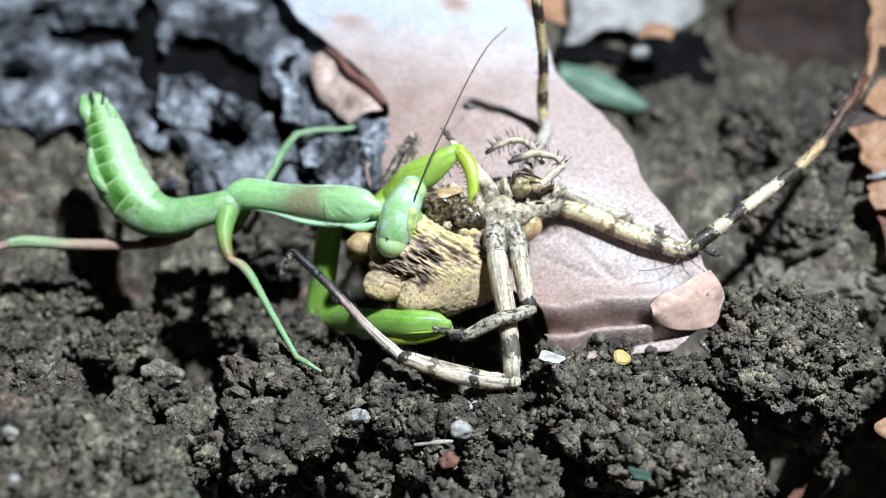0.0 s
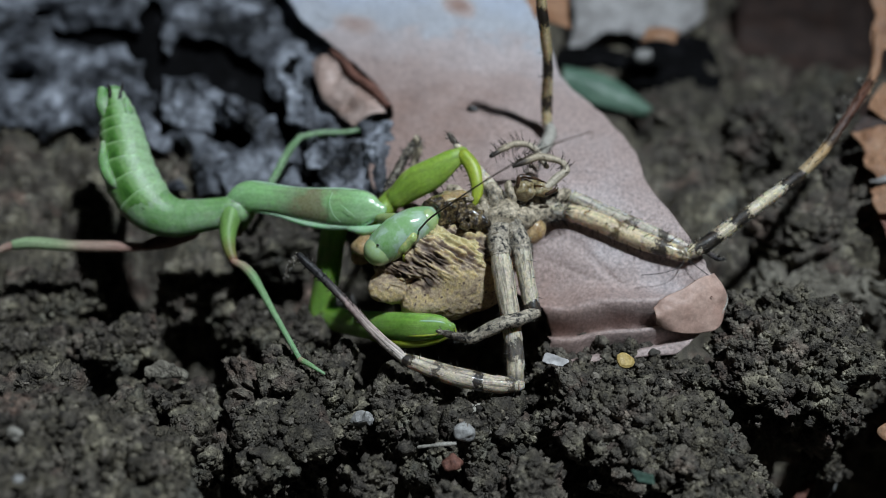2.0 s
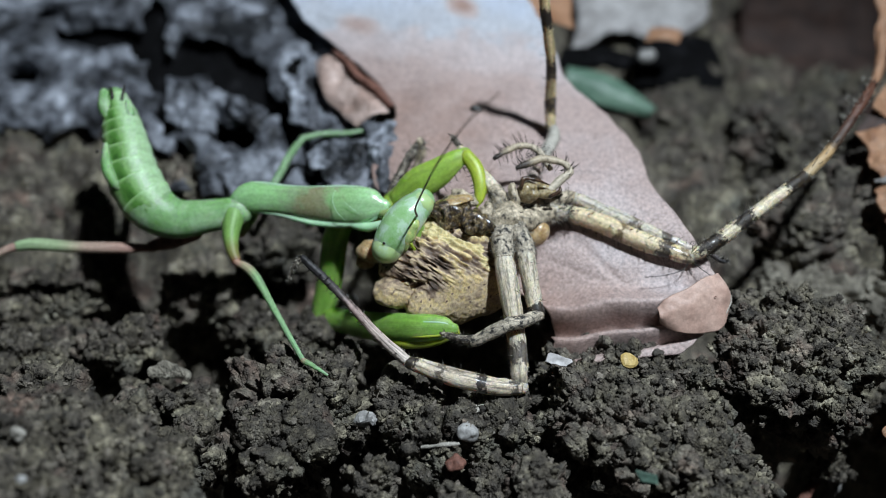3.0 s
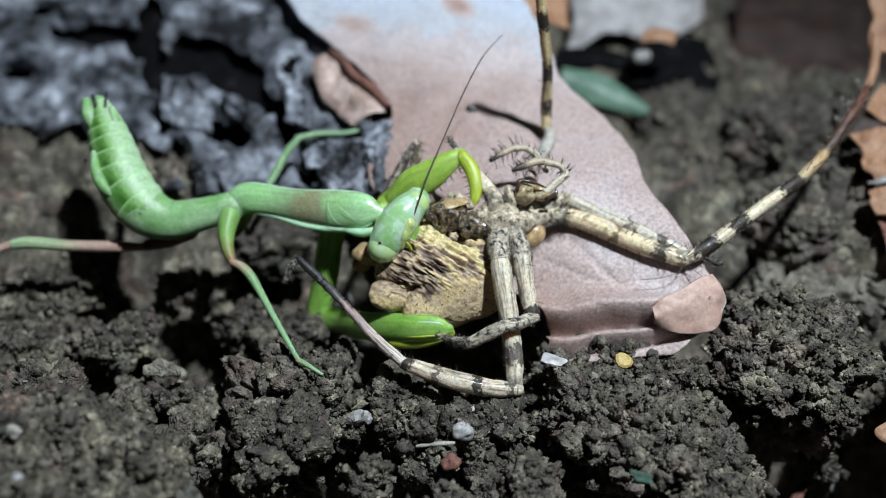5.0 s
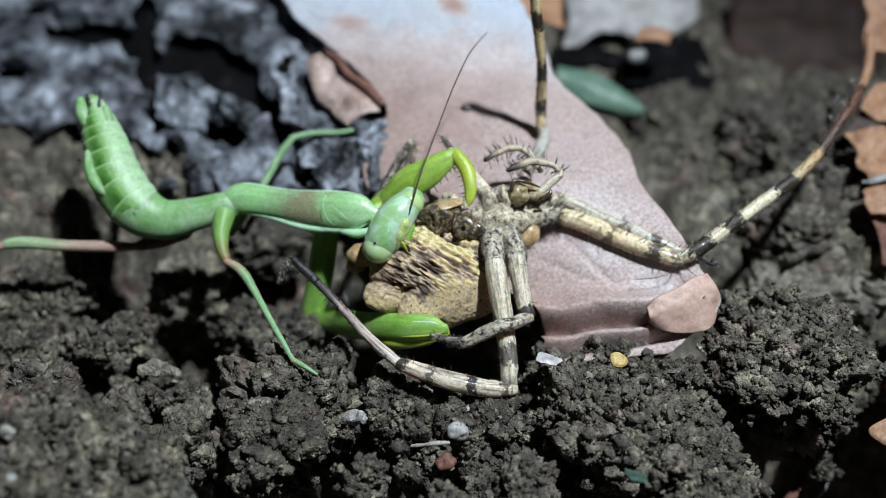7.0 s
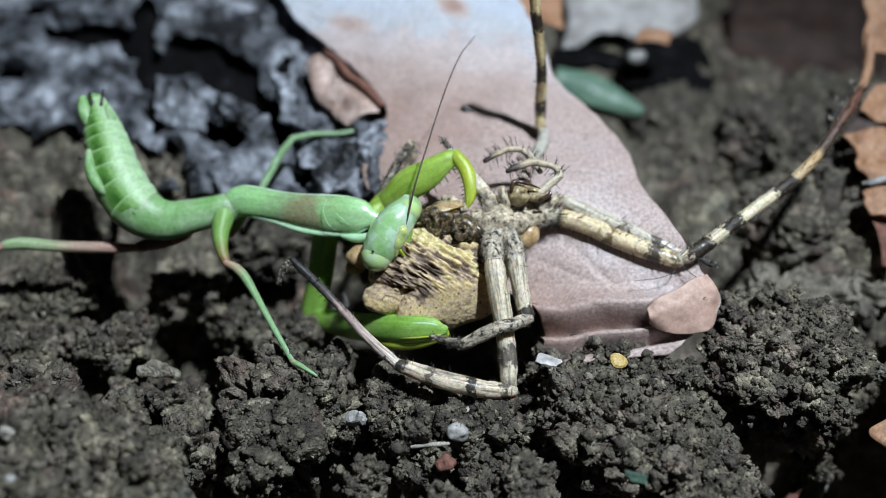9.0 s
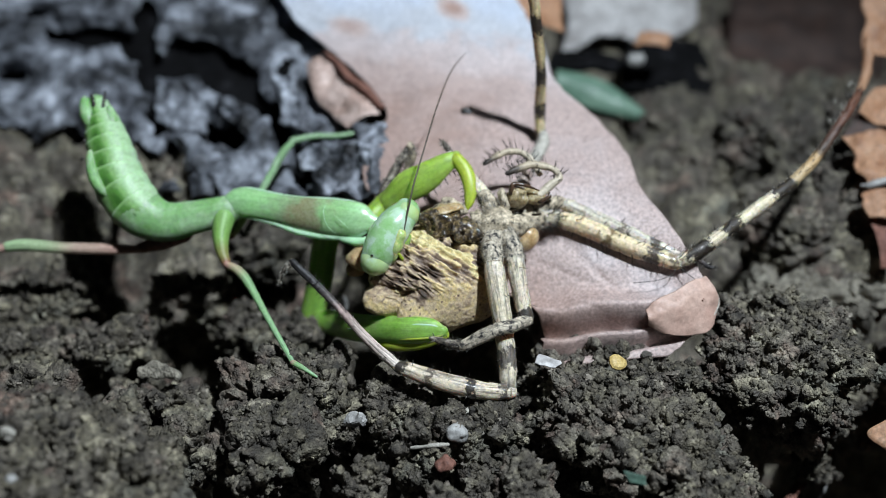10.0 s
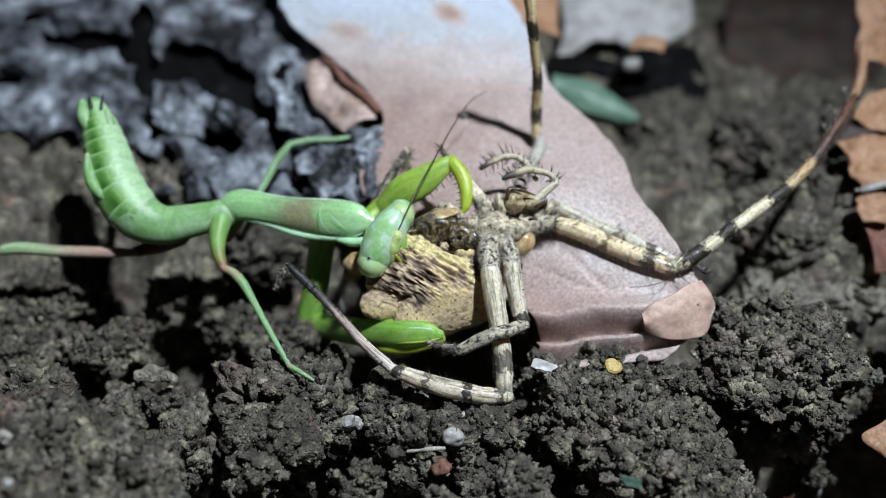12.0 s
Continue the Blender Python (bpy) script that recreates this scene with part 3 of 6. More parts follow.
def base_level(x, y):
    """Height of the bare ground: lower behind and to the right of the big leaf, hollow under the front clods."""
    x, y = np.clip(x, -300, 300), np.clip(y, -300, 300)
    hollow = np.exp(-(((x + 31) / 9) ** 2))
    behind = 1 / (1 + np.exp(-(y - 9 - 4 * hollow) / 2.6))
    z = -20.0 - (FLOOR - 20.0) / (1 + np.exp((y + 8 - 14 * hollow) / 2.5)) + behind * (11.5 + 2.5 / (1 + np.exp((x + 14) / 5)) - 3.5 / (1 + np.exp(-(x - 18) / 6)))
    z -= 22.0 / (1 + np.exp(-(x - 36) / 2.5)) / (1 + np.exp((y + 1) / 2.5))
    # the steep bank past x = 61 is unseen, added to block light
    z += 3.0 / (1 + np.exp((y + 38) / 4)) + 32.0 / (1 + np.exp(-(x - 61) / 0.7)) / (1 + np.exp((y - 4) / 3)) + 13.0 * np.exp(-((x - 53) ** 2 / 240 + (y - 11) ** 2 / 200))
    return z


def ground():
    xs, ys = spaced(-75, 75, 0.5, 220), spaced(-48, 110, 0.5, 200)
    gx, gy = np.meshgrid(xs, ys)
    x, y = gx.ravel(), gy.ravel()
    p = np.stack([x, y, base_level(x, y)], 1)
    near = (np.abs(x) < 120) & (y > -90) & (y < 160)
    z = p[:, 2].copy()
    z[near] += 2.6 * smooth(p[near] / 11, 3) + 5.5 * (0.3 - cells(p[near] / 7.5, 21) ** 2) + crumbly(p[near], 31, 0.95, False)
    p[:, 2] = z
    w, h = len(xs), len(ys)
    i, j = [g.ravel() for g in np.meshgrid(np.arange(h - 1), np.arange(w - 1), indexing="ij")]
    k = i * w + j
    faces = np.stack([k, k + 1, k + w + 1, k + w], 1)
    ob = part("ground", (p, faces, {}), SOIL, at=(0, 0, 0))
    tagged(ob, "dark crumbly garden soil with lumps and hollows", "soil", kind="structure")
    return p[near]


def granules(at, out, size, seed, n=2):
    """Rounded crumbs of the given sizes half sunk into a surface at the points, as one bundle of verts and faces."""
    dice = np.random.default_rng(seed)
    e, g = ball_grid(n)
    count = len(at)
    turn = dice.normal(size=(count, 4))
    turn /= np.linalg.norm(turn, axis=1, keepdims=True)
    w, x, y, z = turn.T
    spin = np.stack([1 - 2 * (y * y + z * z), 2 * (x * y - z * w), 2 * (x * z + y * w), 2 * (x * y + z * w), 1 - 2 * (x * x + z * z), 2 * (y * z - x * w),
                     2 * (x * z - y * w), 2 * (y * z + x * w), 1 - 2 * (x * x + y * y)], 1).reshape(-1, 3, 3)
    lump = e[None] * (0.62 + 0.76 * dice.random((count, 1, 3))) * (1 + 0.75 * (dice.random((count, len(e), 1)) - 0.5))
    lump = np.einsum("kij,knj->kni", spin, lump * size[:, None, None])
    verts = (at + out * (0.12 * size)[:, None])[:, None] + lump
    faces = np.asarray(g)[None] + (np.arange(count) * len(e))[:, None, None]
    return verts.reshape(-1, 3), faces.reshape(-1, 4)


def clod(centre, radii, turn=(0, 0, 0), seed=0, label="dark brown crumbly lump of dry soil", amount=1.0, square=0.0):
    """A lump of earth: an uneven, cracked core grown over with rounded crumbs of many sizes."""
    r = max(radii)
    near = centre[1] < 6
    dice = np.random.default_rng(seed)
    n = int(min(72, max(14, 1.57 * r / (0.26 if near else 0.32))))
    d, f = ball_grid(n)
    q = d / (np.abs(d) ** (2 + square * 6)).sum(1, keepdims=True) ** (1 / (2 + square * 6)) if square else d
    p = q * np.asarray(radii, float)
    if near:
        p[:, :2] *= 1 - 0.5 * np.clip(-p[:, 2:] / radii[2], 0, 1)
        p[:, 2] *= np.where(p[:, 2] < 0, max(1.0, (centre[2] + FLOOR + 1) / radii[2]), 1.0)
    low = smooth(p / (0.75 * r) + seed * 3.7, seed) + 0.5 * smooth(p / (0.36 * r) + seed, seed + 2)
    if near:
        rise = lumpy(p + seed * 13.1, seed, min(1.0, 0.55 + r / 16))
    else:
        rise = crumbly(p + seed * 13.1, seed, amount * 1.1, False)
    p = p * (1 + 0.16 * low)[:, None] + d * rise[:, None]
    p = p @ np.array(Euler([radians(a) for a in turn]).to_matrix()).T
    faces = np.asarray(f)
    if near:
        # crumbs sit on the faces that look up or forwards, thinner where the clod is worn smooth
        quad = p[faces]
        across, up = quad[:, 2] - quad[:, 0], quad[:, 3] - quad[:, 1]
        out = np.cross(across, up)
        area = np.linalg.norm(out, axis=1) / 2
        out = out / (2 * area[:, None] + 1e-9)
        middle = quad.mean(1)
        seen = np.clip(out @ np.array((0.0, -0.45, 0.89)) + 0.45, 0, 1) * (middle[:, 2] > -6)
        worn = np.clip(0.75 + 0.9 * smooth(middle / 2.6, seed + 60), 0.12, 1.4)
        weight = area * seen * worn
        count = int(min(3300, 4.3 * weight.sum()))
        pick = dice.choice(len(faces), count, p=weight / weight.sum())
        s, t = dice.random((2, count, 1))
        at = quad[pick, 0] * (1 - s) * (1 - t) + quad[pick, 1] * s * (1 - t) + quad[pick, 2] * s * t + quad[pick, 3] * (1 - s) * t
        size = 0.10 + 0.14 * dice.random(count) + 0.45 * dice.random(count) ** 8
        big = size > 0.36
        for some, fine in ((~big, 2), (big, 4)):
            v, g = granules(at[some], out[pick][some], size[some], seed + fine, fine)
            faces = np.concatenate([faces, g + len(p)])
            p = np.concatenate([p, v])
    p = p + np.asarray(centre, float)
    dry = (centre[0] < -48 and centre[1] > 20) or (centre[0] > 45 and 6 < centre[1] < 12)
    ob = part("soil_clod", (p, faces, {}), DRY if dry else SOIL, at=centre)
    tagged(ob, "pale dry crumbly lump of soil" if dry else label, "soil clod", group="clods of soil")
    return p


ground_points = ground()
CLODS = [
    # middle of the top, radii, turn, squareness
    ((36.33, -12.32, -1.20), (9.0, 7.4, 8.6), (12, 8, -18), 0.3),
    ((17.92, -20.09, -1.82), (9.6, 6.2, 9.0), (0, 10, -14), 0.3),
    ((22.54, -25.36, -3.42), (8.4, 6.6, 8.4), (0, 12, -24), 0.25),
    ((24.88, -29.78, -4.80), (6.6, 5.0, 7.4), (0, 8, -20), 0.2),
    ((-15.71, -15.03, -3.40), (7.6, 6.4, 8.4), (8, -8, 10), 0.3),
    ((-16.67, -22.44, -3.40), (5.2, 3.8, 8.0), (10, 0, 30), 0.3),
    ((-8.08, -27.25, -4.80), (2.9, 2.4, 6.0), (6, 0, 10), 0.2),
    ((-5.00, -15.99, -4.40), (3.9, 3.4, 7.0), (0, 10, 0), 0.2),
    ((-2.15, -22.39, -3.80), (3.3, 2.8, 6.5), (8, -8, 0), 0.2),
    ((2.69, -19.97, -3.80), (3.2, 3.4, 6.5), (0, 0, 40), 0.2),
    ((5.99, -19.67, -4.42), (2.2, 3.4, 6.5), (0, 0, 20), 0.2),
    ((8.43, -28.20, -3.70), (3.6, 3.2, 7.0), (6, 0, 0), 0.2),
    ((4.58, -26.02, -7.00), (2.4, 2.6, 6.0), (0, 0, 0), 0.2),
    ((1.06, -31.94, -3.00), (3.4, 3.0, 7.0), (0, 0, 0), 0.2),
    ((-38.00, -4.86, -7.80), (5.6, 3.6, 6.0), (14, 4, 12), 0.3),
    ((-48.69, -5.84, -8.00), (5.0, 4.6, 6.0), (10, 0, 30), 0.2),
    ((-29.96, -13.84, -6.80), (6.0, 3.2, 7.0), (12, -4, -8), 0.25),
    ((-42.67, -16.89, -3.40), (5.6, 4.0, 9.0), (8, 0, 18), 0.2),
    ((-32.90, -29.97, 2.40), (10.4, 9.0, 11.0), (10, 14, 8), 0.15),
    ((-37.38, -34.19, 4.40), (7.0, 6.0, 10.0), (0, 0, 0), 0.1),
    ((-25.51, -21.62, -4.40), (3.2, 2.8, 7.0), (8, 8, 0), 0.2),
    ((-16.79, -2.78, -9.50), (3.7, 3.0, 5.0), (0, 0, 0), 0.1),
    ((-23.22, 0.19, -9.60), (4.0, 4.0, 6.0), (10, 0, 50), 0.1),
    ((-31.16, 7.97, -9.40), (5.0, 4.4, 7.0), (14, 0, 0), 0.2),
    ((-49.61, 5.36, -8.60), (7.0, 5.4, 7.0), (12, 0, 10), 0.2),
    ((43.27, -14.96, -12.50), (2.2, 2.2, 5.0), (0, 0, 0), 0.2),
    ((40.5, -25.32, -15.50), (3.0, 2.8, 6.0), (0, 0, 0), 0.2),
    ((49.95, -6.20, -12.00), (4.0, 5.0, 6.0), (0, 0, 0), 0.1),
    ((18.6, -12.7, -3.9), (10.0, 3.4, 6.0), (0, 0, -4), 0.3),
    ((-55.6, 18.9, -7.4), (8.0, 6.0, 4.4), (0, 0, 10), 0.1),
    ((-51.0, 27.2, -6.6), (7.0, 6.0, 4.6), (0, 0, 44), 0.1),
    ((-63.3, 35.8, -5.3), (9.0, 7.0, 5.0), (0, 0, 10), 0.1),
    ((-35.4, 23.9, -4.4), (6.0, 5.0, 4.4), (0, 0, 20), 0.1),
    ((-21.9, 10.8, -5.0), (5.0, 4.4, 4.0), (0, 0, 20), 0.1),
    ((48.9, 15.4, -2.9), (9.0, 8.0, 5.0), (0, 0, 20), 0.1),
    ((47.0, 6.6, -9.0), (9.0, 5.4, 4.0), (0, 0, 10), 0.1),
    ((54.5, 9.0, -7.6), (8.0, 6.0, 4.4), (0, 0, 40), 0.1),
    ((39.1, 33.6, -7.8), (9.0, 8.0, 5.0), (0, 0, 70), 0.1),
    ((50.9, 32, -1.6), (10.0, 8.0, 5.2), (0, 0, 10), 0.1),
    ((55, 16.9, -1.1), (8.0, 7.0, 5.0), (0, 0, 0), 0.1),
    ((36.9, 44.8, -7.4), (8.0, 8.0, 4.6), (0, 0, 0), 0.1),
]
# nearer clods: flat-topped, with a tall undercut foot
CLODS = [((c[0], c[1], c[2] - (0.5 * r[2] if c[1] < 6 else r[2])), (r[0] * (0.84 if c[1] < 6 else 1), r[1] * (0.84 if c[1] < 6 else 1), 0.5 * r[2] if c[1] < 6 else r[2]), turn, sq) for c, r, turn, sq in CLODS]
clod_points = [clod(c, r, turn, seed=k + 1, square=sq) for k, (c, r, turn, sq) in enumerate(CLODS)]


def crumbs():
    """Loose and half-sunk grains over clods and ground."""
    d, f = ball_grid(2)
    f = np.asarray(f)
    near = ground_points[(np.abs(ground_points[:, 0]) < 50) & (ground_points[:, 1] < 40) & (ground_points[:, 1] > -40)]
    pool = [near[rng.integers(0, len(near), 2600)]]
    for (c, r, *_), p in list(zip(CLODS, clod_points))[:30]:
        top = p[(p - np.asarray(c)) @ np.array((0, -0.4, 0.9)) > -0.2 * r[2]]
        pool.append(top[rng.integers(0, len(top), int(3 * r[0] * (r[1] + 3)))])
    at = np.concatenate(pool)
    n = len(at)
    size = 0.07 + 0.38 * rng.random(n) ** 4
    stretch = 0.65 + 0.7 * rng.random((n, 1, 3))
    jig = 1 + 0.8 * (rng.random((n, len(d), 1)) - 0.5)
    v = at[:, None] + d[None] * size[:, None, None] * stretch * jig
    faces = (f[None] + (np.arange(n) * len(d))[:, None, None]).reshape(-1, 4)
    ob = part("soil_crumbs", (v.reshape(-1, 3), faces, {}), CRUMB, at=(0, 0, 0), flat=True)
    tagged(ob, "loose grey-brown grains and crumbs of soil", "soil", kind="stuff")


crumbs()

# ---------------------------------------------------------------- leaves and bark


def big_leaf():
    leaf = thing("dead_leaf", (13.38, -8.64, -5.61), "large pinkish-tan dead leaf with a pale blue-grey far end and a curled tip", "leaf")
    left = [(10.60, -12.88, -5.99), (11.20, -9.89, -4.77), (10.40, -6.50, -3.60), (1.50, 0.80, -1.20), (-8.68, 9.40, 1.85), (-8.15, 17.74, 4.00), (-6.77, 22.27, 4.72), (-10.43, 29.56, 5.62), (-15.29, 34.79, 7.17), (-20.91, 41.36, 8.77), (-24.80, 49.80, 12.58)]
    right = [(24.19, -12.45, -3.93), (26.44, -11.02, -2.84), (28.40, -9.28, -1.71), (29.23, -7.14, -0.41), (28.32, -5.35, 1.41), (25.59, -0.27, 3.56), (23.03, 5.36, 4.82), (21.98, 12.02, 5.74), (19.23, 18.46, 6.41), (14.97, 25.56, 7.08), (13.46, 33.86, 9.17), (11.00, 40.52, 10.87), (8.12, 47.87, 13.41)]

    # far end: pale bluish glare put into the colour, with two tan spots
    def sheet_tone(u, v):
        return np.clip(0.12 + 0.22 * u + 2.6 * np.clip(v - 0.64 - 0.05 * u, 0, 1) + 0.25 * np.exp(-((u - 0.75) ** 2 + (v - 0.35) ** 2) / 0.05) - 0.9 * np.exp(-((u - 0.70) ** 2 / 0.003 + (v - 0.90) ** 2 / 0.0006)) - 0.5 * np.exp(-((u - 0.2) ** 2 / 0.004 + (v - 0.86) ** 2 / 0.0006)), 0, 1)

    def ripple(u, v):
        near = np.clip((0.9 - u) * 8, 0, 1)
        v = v + 0.010 * np.sin(5.2 * u + 0.6) + 0.005 * np.sin(13 * u)
        lip = 1.25 * near * (1.5 * np.exp(-(((v - 0.205) / 0.032) ** 2)) - 1.7 * np.exp(-(((v - 0.15) / 0.018) ** 2)) + 0.7 * np.exp(-(((v - 0.105) / 0.018) ** 2)) - 1.1 * np.exp(-(((v - 0.06) / 0.018) ** 2)))
        veins = -0.14 * np.exp(-((u - 0.55 - 0.1 * v) ** 2) / 0.0006)
        for k in range(7):
            veins = veins - 0.07 * np.exp(-((v - 0.12 * k - 0.35 * np.abs(u - 0.55)) ** 2) / 0.00018)
        return lip + veins
    verts, faces, marks = sheet(left, right, across=120, steps=12, bulge=0.9, crumple=0.32, size=6.0, jag=0.3, thick=0.3, seed=4, sheet_tone=sheet_tone, ripple=ripple, teeth=0.45)
    # the blade bears the spider's outstretched legs, and rises to meet them
    view, up = np.array(VIEW), np.array(PLANE_UP)
    for a, b in (((12.9, 1.05, 3.2), (25.6, -4.64, 1.6)), ((13.4, 3.25, 4.0), (25.4, -3.48, 2.4))):
        a, b = np.array(a), np.array(b)
        s = np.clip(((verts - a) @ (b - a)) / ((b - a) @ (b - a)), 0, 1)
        off = verts - (a + s[:, None] * (b - a))
        gap = -(off @ view) + 0.1
        rise = off @ up
        wide = np.sqrt(off[:, 0] ** 2 + np.where(rise > 0, 2.5 * rise, rise) ** 2)
        verts = verts + view * (np.clip(gap, 0, 6) * np.exp(-((wide / 9.0) ** 2)))[:, None]
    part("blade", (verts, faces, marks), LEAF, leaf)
    part("curled_tip", sheet([(21.65, -10.07, 0.46), (22.54, -9.46, 1.18), (24.95, -8.52, 1.99), (26.86, -7.50, 2.43), (28.30, -6.71, 2.28)], [(21.99, -10.99, -0.95), (23.53, -11.49, -1.54), (25.59, -11.50, -1.86), (28.49, -10.83, -1.69), (30.04, -8.34, -0.28)], across=40, steps=16, bulge=0.45, crumple=0.24, size=1.9, jag=0.09, thick=0.24, seed=9),
         LEAF_TIP, leaf, "orange-pink curled tip")
    part("rim", tube([(28.07, -6.93, 2.32), (29.35, -7.63, 1.02), (29.74, -8.53, -0.19), (28.43, -10.53, -1.33)], [0.05, 0.09, 0.09, 0.05], around=8), FIBRE, leaf, "thin pale rim of the tip")
    part("speck", blob((27.75, -9.25, 1.30), (0.34, 0.2, 0.3), 6, lumps=0.25, axes=in_plane(-30)), RUST, leaf, "small brown speck on the tip")
    part("hole", blob((3.37, 19.47, 6.36), (0.85, 0.5, 0.22), 6, axes=in_plane(-20)), BLACK, leaf, "small dark hole")


big_leaf()


def flat_thing(name, shape, material, label, category, group="", flat=False):
    return tagged(part(name, shape, material, flat=flat), label, category, group)


def scrap_leaf():
    leaf = thing("leaf_scrap", (-13.48, 23.61, 3.21), "small curled pale pink scrap of dead leaf on bark", "leaf")
    part("blade", sheet([(-18.36, 33.45, 5.59), (-16.81, 28.11, 3.90), (-14.70, 24.70, 2.96), (-11.82, 20.73, 2.90)], [(-15.67, 34.10, 6.35), (-12.91, 29.81, 5.91), (-8.86, 24.39, 5.69), (-7.86, 21.13, 4.92)], across=40, steps=14, bulge=0.5, crumple=0.6, size=2.4, jag=0.35, seed=12), SCRAP, leaf)
    part("curled_edge", tube([(-15.40, 33.39, 7.07), (-13.51, 30.63, 6.89), (-12.13, 27.97, 6.53), (-9.29, 24.59, 6.24), (-7.42, 21.60, 5.79)], [0.3, 0.5, 0.55, 0.6, 0.35], rough=0.12), RUST, leaf, "dark brown curled edge")


scrap_leaf()


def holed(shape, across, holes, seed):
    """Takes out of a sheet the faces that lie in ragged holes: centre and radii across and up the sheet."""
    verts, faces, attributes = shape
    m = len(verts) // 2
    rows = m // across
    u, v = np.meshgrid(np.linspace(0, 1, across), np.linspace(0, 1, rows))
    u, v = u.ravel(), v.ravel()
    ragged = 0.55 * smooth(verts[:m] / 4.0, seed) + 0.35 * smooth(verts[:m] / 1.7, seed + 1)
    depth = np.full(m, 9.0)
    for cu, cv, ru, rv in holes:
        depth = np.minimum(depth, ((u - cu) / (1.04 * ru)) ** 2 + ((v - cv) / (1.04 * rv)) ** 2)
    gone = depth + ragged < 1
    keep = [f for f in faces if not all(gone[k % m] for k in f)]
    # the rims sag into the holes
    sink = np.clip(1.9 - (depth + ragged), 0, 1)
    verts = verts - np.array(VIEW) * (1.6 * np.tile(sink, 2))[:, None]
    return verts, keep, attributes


def rotten_bark():
    bark = thing("rotten_bark", (-41.12, 35.61, -4.27), "rotten bark with a torn pale grey crust over a near-black slab", "bark")
    # near-black slab, so that the crust's holes read as shaded voids
    part("slab", sheet([(-80.38, 38.02, -10.73), (-86.00, 57.54, -3.06), (-94.85, 83.10, 5.57)], [(-9.08, 16.53, -5.20), (-12.99, 34.22, 0.29), (-20.14, 67.30, 11.64)], across=60, steps=24, bulge=0.5, crumple=1.2, size=5.5, jag=1.2, thick=1.5, seed=20), BARK_AND_SHADE, bark)
    crust = sheet([(-63.75, 20.55, -6.33), (-69.28, 39.47, -0.93), (-76.3, 65.19, 7.88)], [(-8.07, 11.49, -1.57), (-10.08, 26.93, 2.02), (-14.94, 59.38, 10.3)], across=150, steps=60, bulge=0.5, crumple=1.1, size=3.2, jag=1.0, thick=0.5, seed=24)
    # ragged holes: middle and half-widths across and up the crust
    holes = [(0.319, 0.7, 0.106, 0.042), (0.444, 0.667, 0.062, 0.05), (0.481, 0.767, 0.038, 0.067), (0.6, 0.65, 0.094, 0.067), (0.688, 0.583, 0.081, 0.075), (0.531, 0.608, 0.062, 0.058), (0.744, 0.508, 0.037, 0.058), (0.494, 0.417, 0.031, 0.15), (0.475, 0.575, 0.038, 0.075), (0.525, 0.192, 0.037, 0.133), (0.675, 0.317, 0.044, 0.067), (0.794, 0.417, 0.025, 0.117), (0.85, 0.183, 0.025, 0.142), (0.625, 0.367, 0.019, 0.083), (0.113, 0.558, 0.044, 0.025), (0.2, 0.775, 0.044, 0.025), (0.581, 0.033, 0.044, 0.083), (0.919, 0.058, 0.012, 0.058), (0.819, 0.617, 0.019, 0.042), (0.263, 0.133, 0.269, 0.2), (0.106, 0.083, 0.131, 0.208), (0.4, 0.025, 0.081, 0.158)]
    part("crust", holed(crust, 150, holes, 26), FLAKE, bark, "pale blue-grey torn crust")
    flakes = [  # left and right edges, bottom to top
        ([(-37.18, 27.67, -1.29), (-38.71, 30.11, 0.06), (-38.68, 34.36, 2.01)], [(-31.16, 25.33, -0.95), (-33.19, 29.25, 0.59), (-35.03, 33.48, 2.52)]),
        ([(-32.16, 16.77, -4.92), (-33.05, 21.01, -2.99), (-31.69, 24.60, -1.82)], [(-24.79, 15.40, -3.44), (-25.41, 20.19, -2.41), (-27.47, 23.38, -1.73)]),
        ([(-29.65, 28.39, 1.12), (-30.42, 28.98, 1.82), (-29.50, 30.73, 2.35)], [(-23.34, 21.52, -0.83), (-23.00, 24.27, 0.89), (-26.02, 28.01, 2.23)]),
        ([(-14.32, 10.36, -0.12), (-15.26, 13.98, 1.08), (-14.10, 17.35, 1.98)], [(-9.78, 9.55, 0.48), (-9.26, 13.16, 1.66), (-10.12, 16.83, 2.92)]),
        ([(-9.69, 8.75, 1.08), (-9.86, 12.34, 2.24), (-10.04, 15.68, 3.11)], [(-5.60, 7.95, 1.68), (-6.38, 11.52, 2.82), (-7.46, 15.16, 4.04)]),
        ([(-17.29, 15.62, -0.08), (-17.80, 17.82, 0.98), (-17.22, 20.22, 2.29)], [(-12.93, 14.80, 0.50), (-12.33, 16.99, 1.55), (-13.15, 19.20, 2.62)]),
        ([(-11.53, 16.61, 2.65), (-11.27, 18.35, 3.17), (-10.29, 20.35, 3.99)], [(-7.74, 14.85, 3.67), (-6.97, 16.67, 4.28), (-6.61, 18.64, 5.07)]),
        ([(-20.97, 23.75, 1.83), (-22.06, 27.63, 3.33), (-23.17, 31.33, 4.62)], [(-16.14, 20.27, 2.35), (-17.65, 24.94, 3.24), (-19.06, 29.56, 5.62)]),
    ]
    for k, (a, b) in enumerate(flakes):
        part("flake", sheet(a, b, across=30, steps=16, bulge=0.6, crumple=0.95, size=1.6, jag=1.0, thick=0.4, seed=30 + k), STAINED if k in (1, 2, 3) else FLAKE, bark, "dark stained flake" if k in (1, 2, 3) else "pale grey flake")


rotten_bark()


